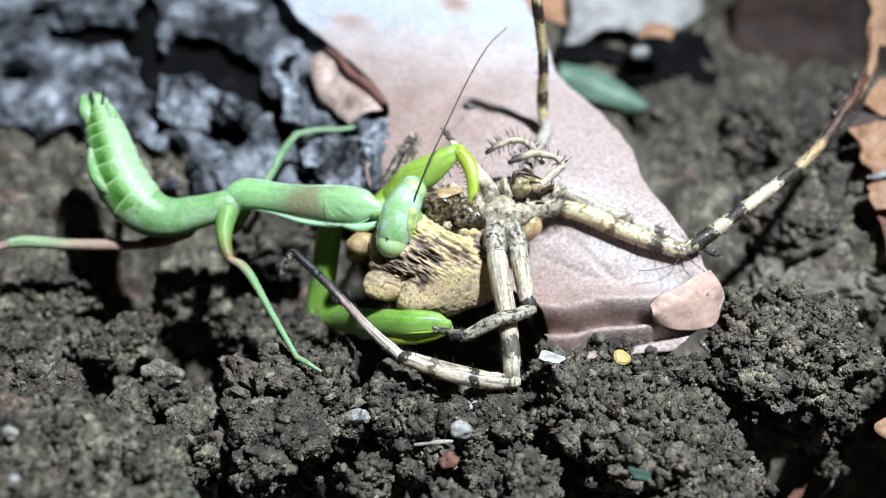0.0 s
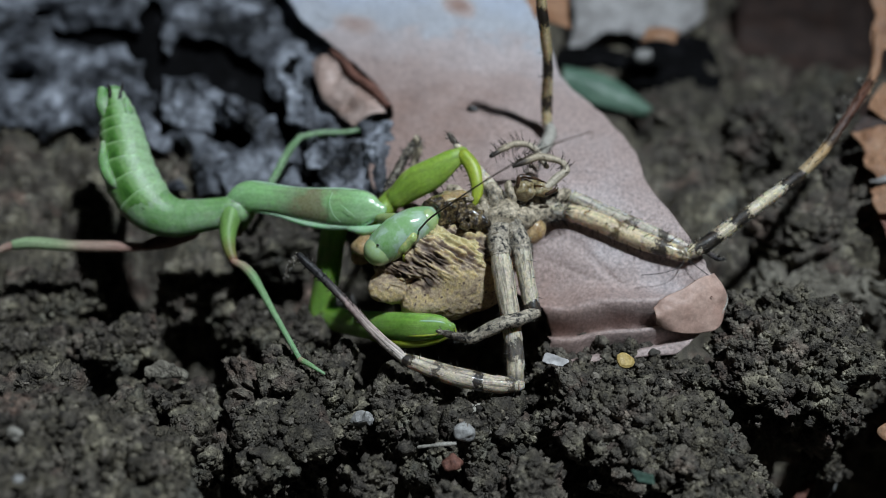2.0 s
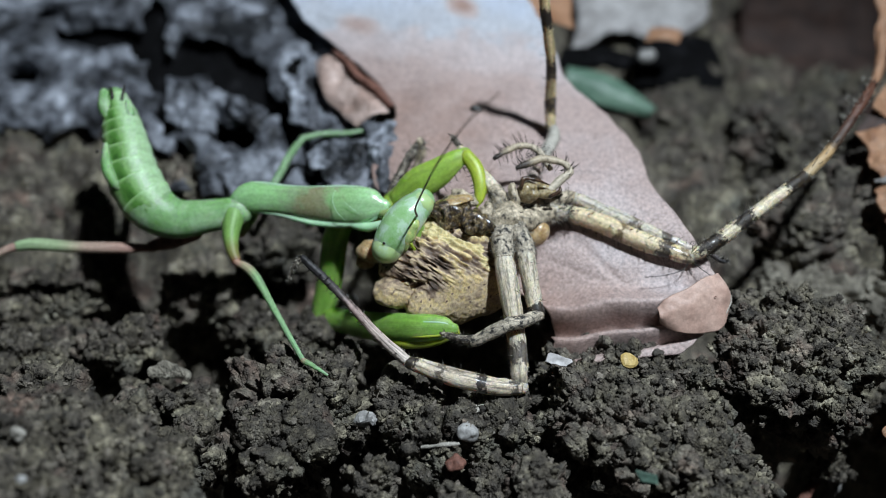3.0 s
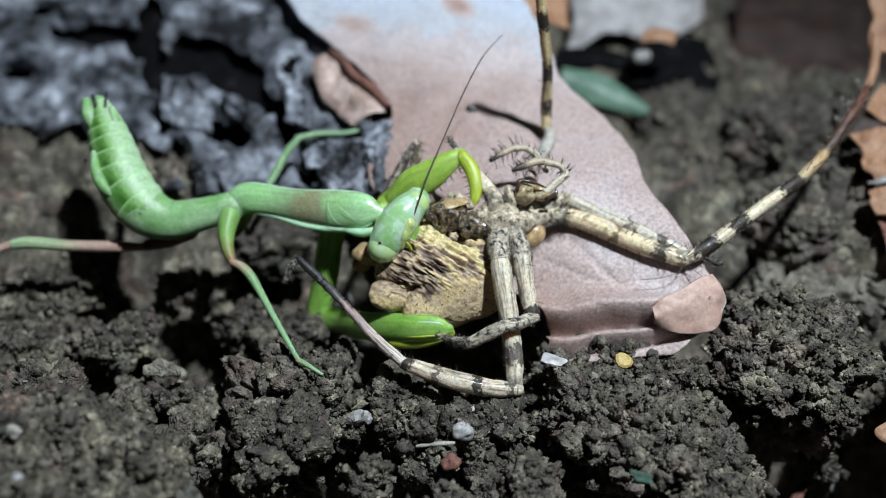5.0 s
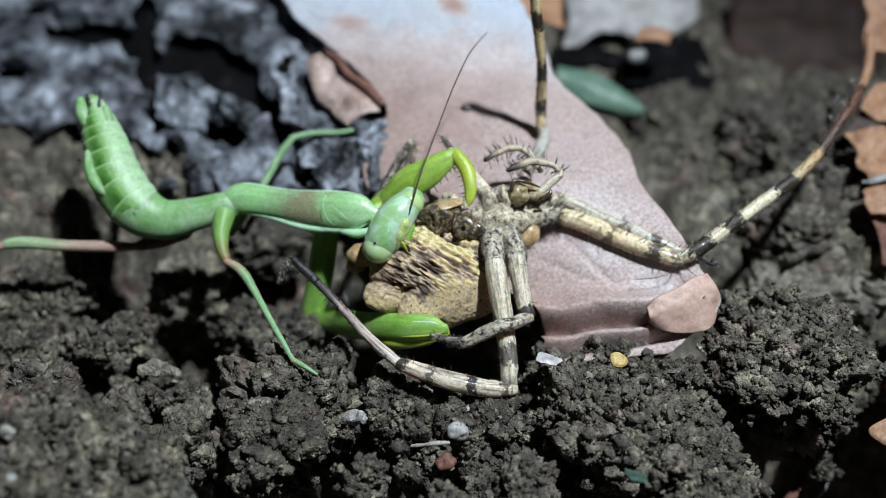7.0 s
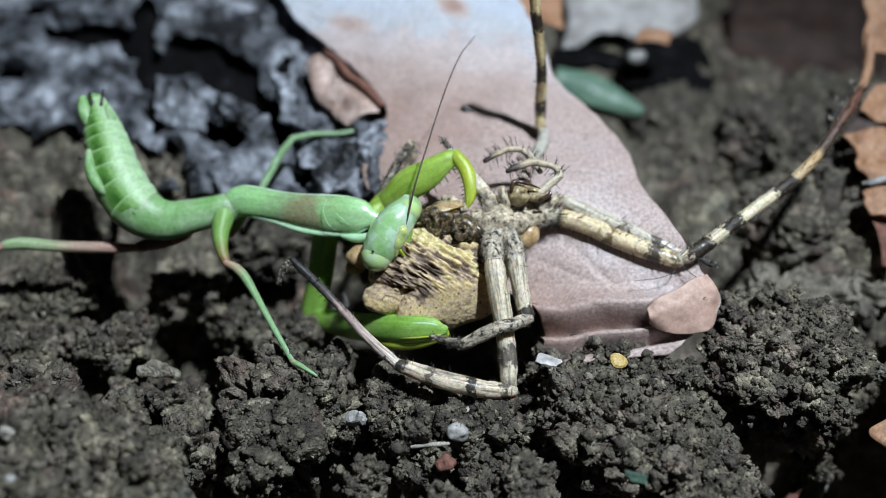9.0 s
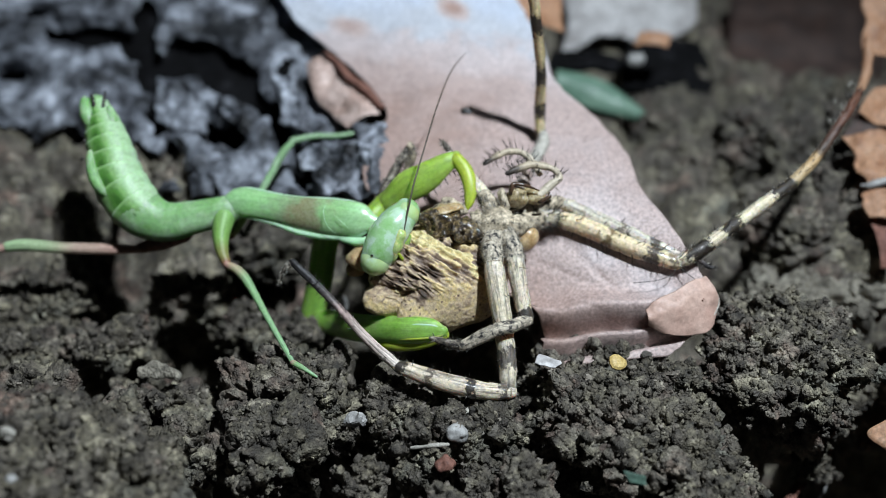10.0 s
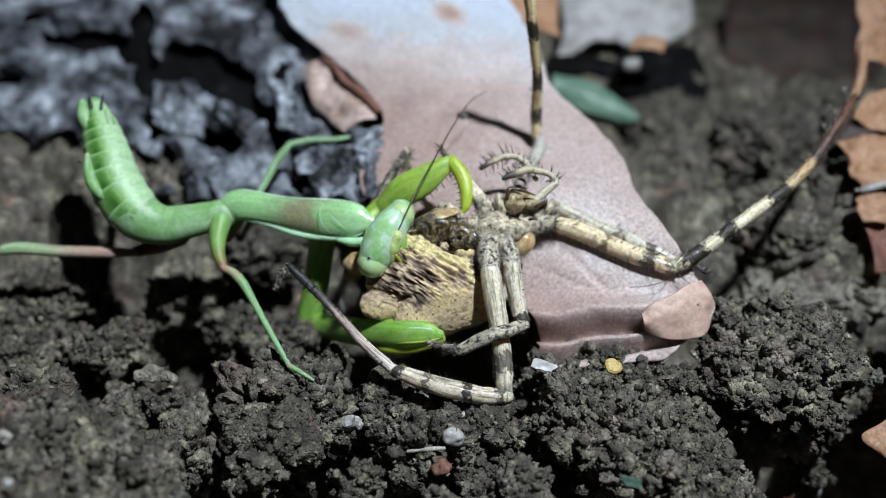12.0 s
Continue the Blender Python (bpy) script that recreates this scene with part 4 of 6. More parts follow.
def brown_leaf():
    leaf = thing("curled_leaf", (58.33, 12.07, -8.17), "crumpled orange-brown dead leaf standing on its edge", "leaf")
    part("upper_lobe", sheet([(58.06, 41.87, 13.56), (58.23, 37.94, 10.45), (57.25, 34.95, 8.45), (57.33, 32.67, 7.29)], [(64.60, 42.82, 13.14), (64.11, 38.87, 10.00), (63.62, 35.46, 7.50), (63.13, 32.59, 5.64)], across=30, steps=12, bulge=0.6, crumple=0.5, size=2.2, jag=0.5, seed=51), ORANGE_LEAF, leaf)
    part("stalk", tube([(55.45, 29.58, 11.39), (55.29, 27.49, 9.68), (54.63, 25.41, 7.99), (52.88, 22.27, 7.36), (51.16, 19.54, 7.22)], [0.5, 0.62, 0.55, 0.45, 0.3], around=14, rough=0.12), ORANGE_LEAF, leaf, "pale orange stalk")
    part("middle_lobe", sheet([(53.47, 22.10, 4.82), (54.79, 24.33, 5.14), (57.17, 27.30, 5.57)], [(59.20, 20.28, 3.45), (60.18, 23.95, 4.70), (61.41, 28.51, 6.23)], across=30, steps=14, bulge=-0.4, crumple=0.45, size=1.8, jag=0.4, seed=52), ORANGE_LEAF, leaf)
    part("fold", sheet([(51.46, 19.97, 2.29), (52.70, 21.49, 3.01), (54.21, 23.29, 3.92)], [(59.45, 19.41, 1.63), (59.79, 21.16, 2.63), (60.18, 22.78, 3.30)], across=24, steps=10, crumple=0.25, size=2.0, jag=0.3, seed=53), UMBER_LEAF, leaf, "dark brown fold")
    part("lower_lobe", sheet([(51.78, 11.21, 1.21), (51.38, 12.83, 1.89), (51.64, 14.80, 2.37), (51.36, 16.87, 2.81), (50.68, 18.79, 3.23)], [(55.57, 10.80, 1.50), (56.00, 12.26, 2.30), (56.58, 13.89, 2.83), (57.45, 16.48, 3.58), (58.46, 18.87, 4.10)], across=34, steps=12, bulge=0.6, crumple=0.55, size=1.8, jag=0.6, seed=54), ORANGE_LEAF, leaf)
    part("torn_rim", tube([(51.30, 10.97, 1.38), (52.12, 10.77, 1.61), (53.68, 10.83, 2.15), (55.14, 10.84, 2.48)], [0.25, 0.42, 0.45, 0.4], around=12, rough=0.18), STONE, leaf, "grey torn rim")
    part("bottom_lobe", sheet([(51.48, 7.31, -0.78), (50.67, 9.01, 0.30), (51.44, 10.20, 0.93)], [(54.58, 7.14, -0.99), (54.91, 8.67, 0.21), (55.24, 10.13, 1.32)], across=26, steps=12, bulge=0.7, crumple=0.4, size=1.8, jag=0.4, seed=55), ORANGE_LEAF, leaf)
    part("underside", sheet([(53.01, 3.48, -5.49), (52.61, 5.89, -3.10), (51.76, 7.79, -1.15)], [(54.77, 3.48, -5.49), (54.91, 5.89, -3.10), (54.87, 7.79, -1.15)], across=20, steps=10, crumple=0.3, size=2.0, jag=0.3, seed=56), RUST, leaf, "rust-brown underside")
    for k, at in enumerate(((46.48, 13.83, 10.53), (45.74, 12.13, 9.29), (49.13, 17.03, 11.23))):
        part("fluff", bristles([np.array(at), np.array(at) + (0.25, 0.2, 0.3)], [0.15, 0.1], 22, 0.8, seed=410 + k, thick=0.05), FIBRE, leaf, "white fluff on the stalk")


brown_leaf()

flat_thing("green_leaf", sheet([(17.12, 43.61, -4.09), (22.38, 42.50, -6.96), (30.29, 41.71, -8.67)], [(17.84, 46.25, -2.50), (24.87, 46.03, -4.32), (31.60, 43.03, -7.88)], across=16, steps=14, bulge=0.8, crumple=0.2, size=5, seed=61), GREEN_LEAF,
           "narrow dull green leaf lying on the soil", "leaf")
flat_thing("bleached_leaf", sheet([(20.19, 59.02, -7.52), (21.93, 67.90, -6.28), (21.99, 81.81, -2.18)], [(31.81, 63.01, -5.88), (44.04, 69.08, -6.44), (45.41, 81.81, -2.18)], across=40, steps=20, bulge=2.0, crumple=1.2, size=5, jag=0.8, thick=0.4, seed=62), PALE_LEAF,
           "bleached grey-white dead leaf on the soil", "leaf")
flat_thing("leaf_scrap", sheet([(9.87, 44.44, 6.22), (7.95, 47.99, 7.33), (6.38, 52.02, 9.01)], [(18.29, 45.32, 4.16), (18.14, 49.32, 5.80), (18.39, 53.92, 8.16)], across=24, steps=12, bulge=0.8, crumple=0.5, size=4, jag=0.6, seed=63), ORANGE_LEAF,
           "orange-pink scrap of dead leaf", "leaf")
flat_thing("leaf_scrap", sheet([(29.87, 49.59, -0.09), (30.52, 51.73, 0.90)], [(35.06, 49.26, -0.48), (35.73, 51.39, 0.50)], across=14, steps=10, bulge=0.6, crumple=0.3, size=3, jag=0.3, seed=64), ORANGE_LEAF,
           "small rust-coloured scrap of dead leaf", "leaf")
flat_thing("umber_leaf", sheet([(47.61, 46.38, -14.78), (48.85, 57.53, -12.40), (53.15, 81.07, -6.16)], [(69.74, 43.05, -14.08), (73.48, 55.77, -11.38), (85.11, 79.19, -5.30)], across=30, steps=16, bulge=1.5, crumple=1.0, size=6, jag=0.8, seed=65), UMBER_LEAF,
           "dark reddish-brown dead leaf lying in the dark", "leaf")
# two near-black sheets added in place of the dark gaps on the far soil
flat_thing("bark_piece", sheet([(29.30, 49.64, -7.80), (29.43, 55.50, -7.04), (31.41, 60.35, -5.94)], [(42.07, 48.14, -9.58), (44.67, 55.80, -8.24), (44.12, 62.40, -6.61)], across=40, steps=16, bulge=1.0, crumple=1.3, size=4, jag=1.0, thick=1.2, seed=67), BARK_AND_SHADE,
           "near-black sheet standing in for shade on the soil", "bark", "bark pieces")
flat_thing("bark_piece", sheet([(17.27, 49.70, -4.62), (17.44, 54.22, -3.91)], [(28.22, 51.25, -5.88), (29.88, 55.67, -5.29)], across=40, steps=16, bulge=0.8, crumple=0.9, size=4, jag=0.8, thick=1.0, seed=68), BARK_AND_SHADE,
           "narrow near-black sheet standing in for shade behind a green leaf", "bark", "bark pieces")
flat_thing("twig", tube([(50.51, 70.18, -12.90), (49.21, 61.91, -14.96), (46.83, 51.86, -16.03)], [1.0, 1.4, 1.5], around=12, rough=0.3), BARK_AND_SHADE, "dark short twig on the soil", "twig")
flat_thing("pebble", blob((30.46, 49.94, -2.78), (1.5, 1.2, 1.0), 10, lumps=0.3, seed=4), STONE, "small white rounded pebble", "pebble", "pebbles")
flat_thing("pebble", blob((46.21, 4.12, -13.75), (3.2, 2.6, 2.4), 14, lumps=0.5, seed=5), STONE, "pale grey rounded stone behind a clod", "pebble", "pebbles")
flat_thing("pebble", blob((-8.19, -20.67, -4.69), (1.15, 0.75, 0.8), 5, tilt=(0, -25, 0), lumps=0.55, lump_size=0.6, seed=6), STONE, "small angular white pebble in the soil", "pebble", "pebbles", flat=True)
flat_thing("pebble", blob((-36.79, -30.09, 4.93), (0.6, 0.45, 0.8), 4, lumps=0.3, lump_size=0.5, seed=7), FIBRE, "small cream pebble in the soil", "pebble", "pebbles", flat=True)
flat_thing("pebble", blob((-34.79, -35.14, 5.46), (0.6, 0.35, 0.4), 4, lumps=0.3, lump_size=0.5, seed=8), STONE, "small white pebble in the soil", "pebble", "pebbles", flat=True)
flat_thing("pebble", blob((0.06, -20.03, -4.85), (1.3, 1.0, 1.1), 10, lumps=0.3, lump_size=0.8, seed=9), SOIL, "rounded brown pebble in the soil", "pebble", "pebbles")
flat_thing("pebble", blob((1.70, -23.04, -3.77), (1.1, 0.9, 0.9), 8, lumps=0.3, lump_size=0.8, seed=10), STONE, "small grey pebble in the soil", "pebble", "pebbles")
flat_thing("yellow_chip", blob((17.92, -16.19, -1.0), (1.0, 0.85, 0.45), 3, tilt=(24, 14, 12), lumps=0.12, lump_size=0.9, seed=11), OCHRE, "small ochre-yellow chip on the soil", "chip", flat=True)
flat_thing("straw_bit", tube([(-11.04, -19.55, -10.19), (-10.36, -19.20, -10.08), (-9.61, -18.38, -10.36)], [0.35, 0.5, 0.3], rough=0.1), OCHRE, "short tan bit of straw in the soil", "straw")
flat_thing("straw_bit", tube([(-2.69, -23.80, -4.98), (-0.76, -24.29, -4.01), (0.87, -24.34, -3.77)], [0.14, 0.2, 0.12], rough=0.08), FIBRE, "pale thin bit of straw in the soil", "straw")
flat_thing("straw_bit", tube([(-32.11, -12.27, -6.66), (-30.44, -11.85, -6.93), (-28.03, -12.88, -6.61)], [0.5, 0.9, 0.5], flat=0.5, rough=0.3), DRY, "pale flake of dry soil on a clod", "soil flake")
flat_thing("plant_shred", sheet([(1.22, -17.14, -5.62), (2.60, -19.90, -5.01), (3.70, -21.45, -5.30)], [(3.83, -16.58, -4.95), (5.15, -19.35, -4.36), (5.38, -21.09, -4.87)], across=12, steps=8, crumple=0.25, size=1.5, jag=0.3, seed=71), FIBRE,
           "grey shred of plant stem in the soil", "plant shred")
flat_thing("leaf_scrap", sheet([(10.1, -14.9, -2.6), (10.6, -13.9, -2.3)], [(12.1, -15.4, -2.6), (12.3, -14.6, -2.4)], across=14, steps=10, crumple=0.4, size=1.0, jag=0.6, seed=72), PALE_LEAF, "small whitish scrap under the leaf edge", "leaf")
flat_thing("red_crumb", blob((0.60, -25.47, -5.26), (0.9, 0.8, 0.8), 8, lumps=0.3, lump_size=0.5, seed=12), RUST, "small reddish crumb of brick or clay", "crumb")
flat_thing("green_scrap", sheet([(16.73, -30.29, -1.52), (16.98, -29.71, -0.83)], [(18.75, -30.55, -1.83), (18.50, -29.97, -1.14)], across=10, steps=8, crumple=0.2, size=1.0, jag=0.6, seed=73), MOSS, "tiny dull green scrap of leaf", "leaf")
# only the corner shows; the unseen rest is added to shade the hollow
flat_thing("leaf_scrap", sheet([(49.06, -27.58, -12.59), (45.70, -23.43, -7.66), (42.91, -21.27, -5.87), (46.08, -19.42, -4.44), (49.53, -14.64, -0.31), (52.0, -9.5, 3.2), (53.5, -4.0, 5.5)], [(56.91, -27.58, -12.59), (57.5, -23.97, -8.30), (60.2, -21.27, -5.87), (66.0, -18.62, -3.49), (74.0, -14.64, -0.31), (76.0, -9.5, 3.2), (76.0, -4.0, 5.5)], across=24, steps=8, bulge=0.5, crumple=0.3, size=2.5, jag=0.2, seed=74), ORANGE_LEAF, "orange corner of a dead leaf, extended out of view to shade a hollow", "leaf")
flat_thing("twig", tube([(38.95, -18.84, -22.39), (42.98, -14.12, -21.43), (48.19, -8.58, -19.52)], [0.6, 0.55, 0.45], around=12, rough=0.2), RUST, "thin reddish-brown twig in a dark hollow", "twig")
flat_thing("pebble", blob((44.83, -13.13, -24.93), (1.3, 1.8, 1.2), 8, lumps=0.3, seed=14), STONE, "grey pebble in a dark hollow", "pebble", "pebbles")
flat_thing("pebble", blob((-12.60, 1.75, -10.34), (1.5, 1.2, 2.0), 8, tilt=(0, 30, 0), lumps=0.3, seed=15), STONE, "grey pebble under the mantis", "pebble", "pebbles")

# ---------------------------------------------------------------- mantis
mantis = thing("mantis", (-21.69, -0.10, -3.23), "bright green young praying mantis eating a spider, abdomen curled up", "mantis")


def mantis_abdomen():
    line = [(-23.97, 3.08, 3.66), (-27.66, 2.50, 2.98), (-31.11, 2.18, 2.58), (-34.04, 3.00, 3.56), (-36.50, 5.45, 5.71), (-37.77, 8.22, 7.91), (-38.96, 10.85, 9.79), (-40.04, 13.22, 11.05)]
    wide = [1.65, 1.9, 2.3, 2.95, 3.05, 2.65, 2.1, 1.3]
    pivot = (-28.94, 2.30, 2.73)
    body = part("abdomen", tube(line, [r * q for r, q in zip(wide, (1, 1, 1, 0.97, 0.93, 0.93, 0.93, 0.93))], around=28, steps=10, flat=0.85), GREEN, mantis, at=pivot)
    rows = spline([(*p, r) for p, r in zip(line, wide)], 40)
    total = len(rows) - 1
    cuts = [0.36, 0.45, 0.53, 0.61, 0.68, 0.75, 0.81, 0.87, 0.93, 1.0]
    for k, (a, b) in enumerate(zip(cuts, cuts[1:])):
        some = rows[int(a * total) : int(min(1, b + 0.018) * total) + 1]
        pick = some[np.linspace(0, len(some) - 1, 5).astype(int)]
        verts, faces, marks = tube([tuple(r[:3]) for r in pick], [r[3] * q for r, q in zip(pick, (0.97, 0.972, 0.985, 1.004, 1.012))], around=44, steps=6, flat=0.85, ends=False)
        # shading put into the tone: darker band, paler right side; pale raised lips at seams
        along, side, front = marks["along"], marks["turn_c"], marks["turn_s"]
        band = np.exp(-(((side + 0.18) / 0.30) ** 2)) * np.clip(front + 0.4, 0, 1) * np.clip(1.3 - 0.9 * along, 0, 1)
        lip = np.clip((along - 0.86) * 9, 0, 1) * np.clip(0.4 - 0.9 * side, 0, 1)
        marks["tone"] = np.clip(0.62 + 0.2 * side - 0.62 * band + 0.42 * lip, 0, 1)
        pinch = 1 - 0.05 * np.exp(-((along - 0.62) ** 2) / 0.05) * np.clip(0.5 - side, 0, 1)
        spine = np.array([rows[int(round((a + (min(1, b + 0.018) - a) * s) * total)), :3] for s in along])
        verts = spine + (np.asarray(verts) - spine) * pinch[:, None]
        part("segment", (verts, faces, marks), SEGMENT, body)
    part("side_lobe", tube([(-39.38, 6.60, 8.78), (-38.86, 4.64, 7.69), (-37.99, 3.34, 6.61), (-36.44, 2.61, 5.28)], [0.35, 0.62, 0.66, 0.3], around=14), GREEN, body)
    part("tip_plate", tube([(-41.04, 12.61, 11.88), (-40.55, 11.09, 11.01), (-39.89, 9.84, 10.14)], [0.55, 0.85, 0.5], around=12), GREEN, body)
    part("tip_plate", tube([(-38.04, 11.68, 11.39), (-37.64, 10.50, 10.62), (-37.18, 8.75, 9.47)], [0.45, 0.7, 0.4], around=12), GREEN, body)
    part("tip_core", blob((-39.27, 11.76, 11.49), (0.5, 0.45, 0.4), 6, lumps=0.1), FIBRE, body, "pale tan tip")
    for pts in ([(-39.78, 11.42, 11.40), (-39.84, 12.09, 12.19), (-40.31, 12.94, 12.58)], [(-38.74, 11.67, 11.70), (-38.69, 12.43, 12.29), (-38.70, 13.36, 12.77)]):
        part("cercus", tube(pts, [0.22, 0.2, 0.08], around=8, rough=0.05), BLACK, body, "short black tail feeler")
    part("pore", blob((-40.28, 7.96, 9.46), (0.2, 0.2, 0.2), 4), BLACK, body)
    part("pore", blob((-40.16, 5.82, 8.47), (0.2, 0.2, 0.2), 4), BLACK, body)
    return body


abdomen = mantis_abdomen()


def mantis_shield():
    pivot = (-22.56, 3.65, 4.34)
    line = [(-24.16, 3.00, 3.56), (-22.31, 3.25, 4.80), (-19.12, 2.41, 5.04), (-14.89, 1.21, 5.17), (-11.38, 0.34, 5.37), (-8.85, -0.18, 5.69), (-7.35, -0.69, 5.70)]
    shield = part("shield", tube(line, [1.4, 1.75, 1.62, 1.85, 2.05, 1.85, 0.9], around=26, steps=8, flat=0.55), SHIELD, mantis, "glossy pale green back with a brown blotch", at=pivot)
    part("rim", tube([(-22.82, 2.36, 3.73), (-19.12, 1.32, 3.74), (-15.20, -0.19, 3.50), (-11.38, -1.02, 3.76), (-8.55, -1.17, 4.52), (-7.21, -0.81, 5.87)], [0.2, 0.28, 0.34, 0.36, 0.3, 0.16], around=10), RIM, shield, "pale rim")
    part("rim", tube([(-22.82, 4.07, 5.77), (-21.41, 3.99, 6.30), (-16.48, 2.54, 6.43), (-11.38, 1.65, 6.93), (-8.55, 0.85, 6.92), (-7.09, -0.57, 6.15)], [0.12, 0.14, 0.14, 0.15, 0.14, 0.1], around=8), RIM, shield, "pale rim")
    part("fold", tube([(-12.40, 0.81, 7.18), (-12.68, -0.50, 6.71), (-12.20, -1.32, 5.58), (-11.39, -1.52, 4.72)], [0.015, 0.035, 0.035, 0.015], around=6), RIM, shield)
    part("fold", tube([(-11.45, -0.73, 6.58), (-10.71, -1.20, 6.18), (-9.87, -1.52, 5.50)], [0.01, 0.03, 0.01], around=6), RIM, shield)
    part("neck", tube([(-7.90, -0.50, 4.69), (-6.95, -1.52, 5.34), (-5.66, -2.69, 6.12)], [0.5, 0.55, 0.7], around=14, rough=0.1), NECK, shield, "yellowish neck")
    part("collar", tube([(-10.62, -1.29, 3.75), (-8.84, -1.91, 3.94), (-6.81, -2.38, 4.94)], [0.35, 0.5, 0.3], around=10), RIM, shield)
    return shield


shield = mantis_shield()


def mantis_head():
    pivot = (-5.18, -3.71, 6.47)
    ax = in_plane(58)
    head = part("head", tube([(-6.53, -5.62, 4.81), (-5.92, -5.01, 5.84), (-5.09, -4.10, 6.93), (-4.04, -3.10, 7.81), (-3.04, -2.10, 8.38)], [1.66, 1.9, 2.0, 1.85, 1.5], around=26, steps=8, rough=0.07, seed=3), HEAD, mantis,
                "glossy pale blue-green head", at=pivot)
    part("eye", blob((-6.52, -5.73, 4.99), (1.66, 1.66, 1.66), 22, axes=ax), EYE, head, "pale yellow-green compound eye with a black dot")
    part("eye", blob((-3.15, -2.41, 8.32), (1.5, 1.52, 1.54), 16, axes=ax), EYE, head, "pale yellow-green compound eye")
    part("pupil", blob((-6.75, -6.74, 6.51), (0.12, 0.15, 0.12), 5, axes=ax), BLACK, head, "black dot in the eye")
    part("face", tube([(-3.52, -3.89, 8.42), (-3.98, -5.19, 7.50), (-4.47, -5.67, 6.00), (-4.77, -5.55, 4.28)], [0.45, 0.66, 0.68, 0.42], around=18, rough=0.26, seed=5), FACE, head, "yellow-green face and mouthparts")
    part("jaw", tube([(-3.34, -3.78, 6.38), (-3.71, -4.55, 4.84), (-4.32, -5.17, 3.49)], [0.7, 0.9, 0.5], around=12, rough=0.1), LEG_GREEN, head)
    part("palp", tube([(-3.99, -6.01, 5.90), (-3.55, -5.93, 4.76), (-3.69, -5.93, 3.82)], [0.16, 0.18, 0.1], around=8), LIME, head)
    return head


head = mantis_head()
ANT = (-3.17, -4.20, 8.36)
antenna = part("antenna", tube([(-3.39, -4.74, 8.04), (-2.80, -3.69, 9.59), (-1.87, -1.81, 11.83), (-0.41, 1.44, 14.13), (1.56, 6.30, 16.80), (3.59, 11.47, 18.29), (5.67, 15.64, 18.58)], [0.13, 0.11, 0.10, 0.09, 0.08, 0.065, 0.04], around=7, steps=8), THREAD, head,
               "long thin dark feeler", at=ANT)


def spines(pairs, length, side, parent, start=0.1, end=0.95, count=9, thick=0.07):
    rows = spline([(*p, r) for p, r in pairs], 10)
    shapes = []
    s = np.asarray(in_plane(side)[0])
    for k in range(count):
        i = int((start + (end - start) * k / (count - 1)) * (len(rows) - 1))
        base = rows[i, :3] + s * rows[i, 3] * 0.85
        shapes.append(spike(base, base + s * length * (0.7 + 0.5 * (k % 2)), thick))
    part("spines", joined(*shapes), BLACK, parent, "short dark spines")


def mantis_forelegs():
    # raised leg, hooked over the spider
    up = part("foreleg", tube([(-8.07, 0.60, 3.82), (-6.57, 2.45, 4.46), (-4.97, 2.94, 5.82)], [1.1, 1.2, 1.2], around=16), SPRING_GREEN, mantis)
    pts, rad = [(-5.63, 2.05, 5.55), (-3.66, 2.25, 7.34), (-1.60, 2.48, 8.54), (0.49, 3.10, 9.90), (1.72, 3.54, 10.42)], [1.2, 1.72, 1.66, 1.15, 0.8]
    part("femur", tube(pts, rad, around=20, steps=8, flat=0.5), SPRING_GREEN, up)
    spines(list(zip(pts, rad)), 0.95, -62, up, 0.3, 0.92, 9, 0.1)
    pts, rad = [(1.84, 3.29, 10.44), (2.81, 2.10, 9.64), (3.28, 0.71, 8.61), (3.21, -0.43, 7.57), (2.85, -1.13, 6.74)], [0.72, 0.82, 0.75, 0.55, 0.12]
    part("tibia", tube(pts, rad, around=14, steps=8, flat=0.7), LIME, up, "yellow-green hooked shin")
    spines(list(zip(pts, rad)), 0.6, 195, up, 0.15, 0.85, 11, 0.08)
    # lowered leg, folded round under the spider
    low = part("foreleg", tube([(-12.25, 1.10, 2.87), (-13.19, 1.61, -0.42), (-13.97, 0.68, -4.79), (-14.94, -0.77, -8.68), (-14.49, -2.00, -9.52)], [1.4, 1.5, 1.5, 1.4, 0.9], around=18, flat=0.7), LEG_GREEN, mantis)
    pts, rad = [(-14.81, -1.11, -9.09), (-12.27, -3.35, -8.02), (-8.27, -8.01, -4.23), (-3.79, -11.12, -1.41), (-0.94, -11.68, -0.84), (0.35, -11.76, -0.93)], [1.0, 1.45, 1.55, 1.5, 1.25, 0.6]
    part("femur", tube(pts, rad, around=20, steps=8, flat=0.55), LEG_GREEN, low)
    lift = np.asarray(in_plane(0)[2])
    for rise, tone in ((0.55, RIM), (-0.75, LIME)):
        ridge = [np.asarray(p) + np.asarray(PLANE_UP) * rise * r * 0.8 + lift * 0.42 * r for p, r in zip(pts[2:], rad[2:])]
        part("keel", tube(ridge, [0.08, 0.13, 0.12, 0.06], around=8), tone, low, "thin pale raised keel")
    pts, rad = [(0.47, -11.70, -1.48), (-2.01, -11.95, -2.40), (-5.03, -11.26, -3.45), (-8.27, -8.92, -5.32)], [0.6, 0.75, 0.65, 0.25]
    part("tibia", tube(pts, rad, around=14, steps=8, flat=0.8), LIME, low)
    spines(list(zip(pts, rad)), 0.4, -90, low, 0.1, 0.9, 9, 0.06)


mantis_forelegs()


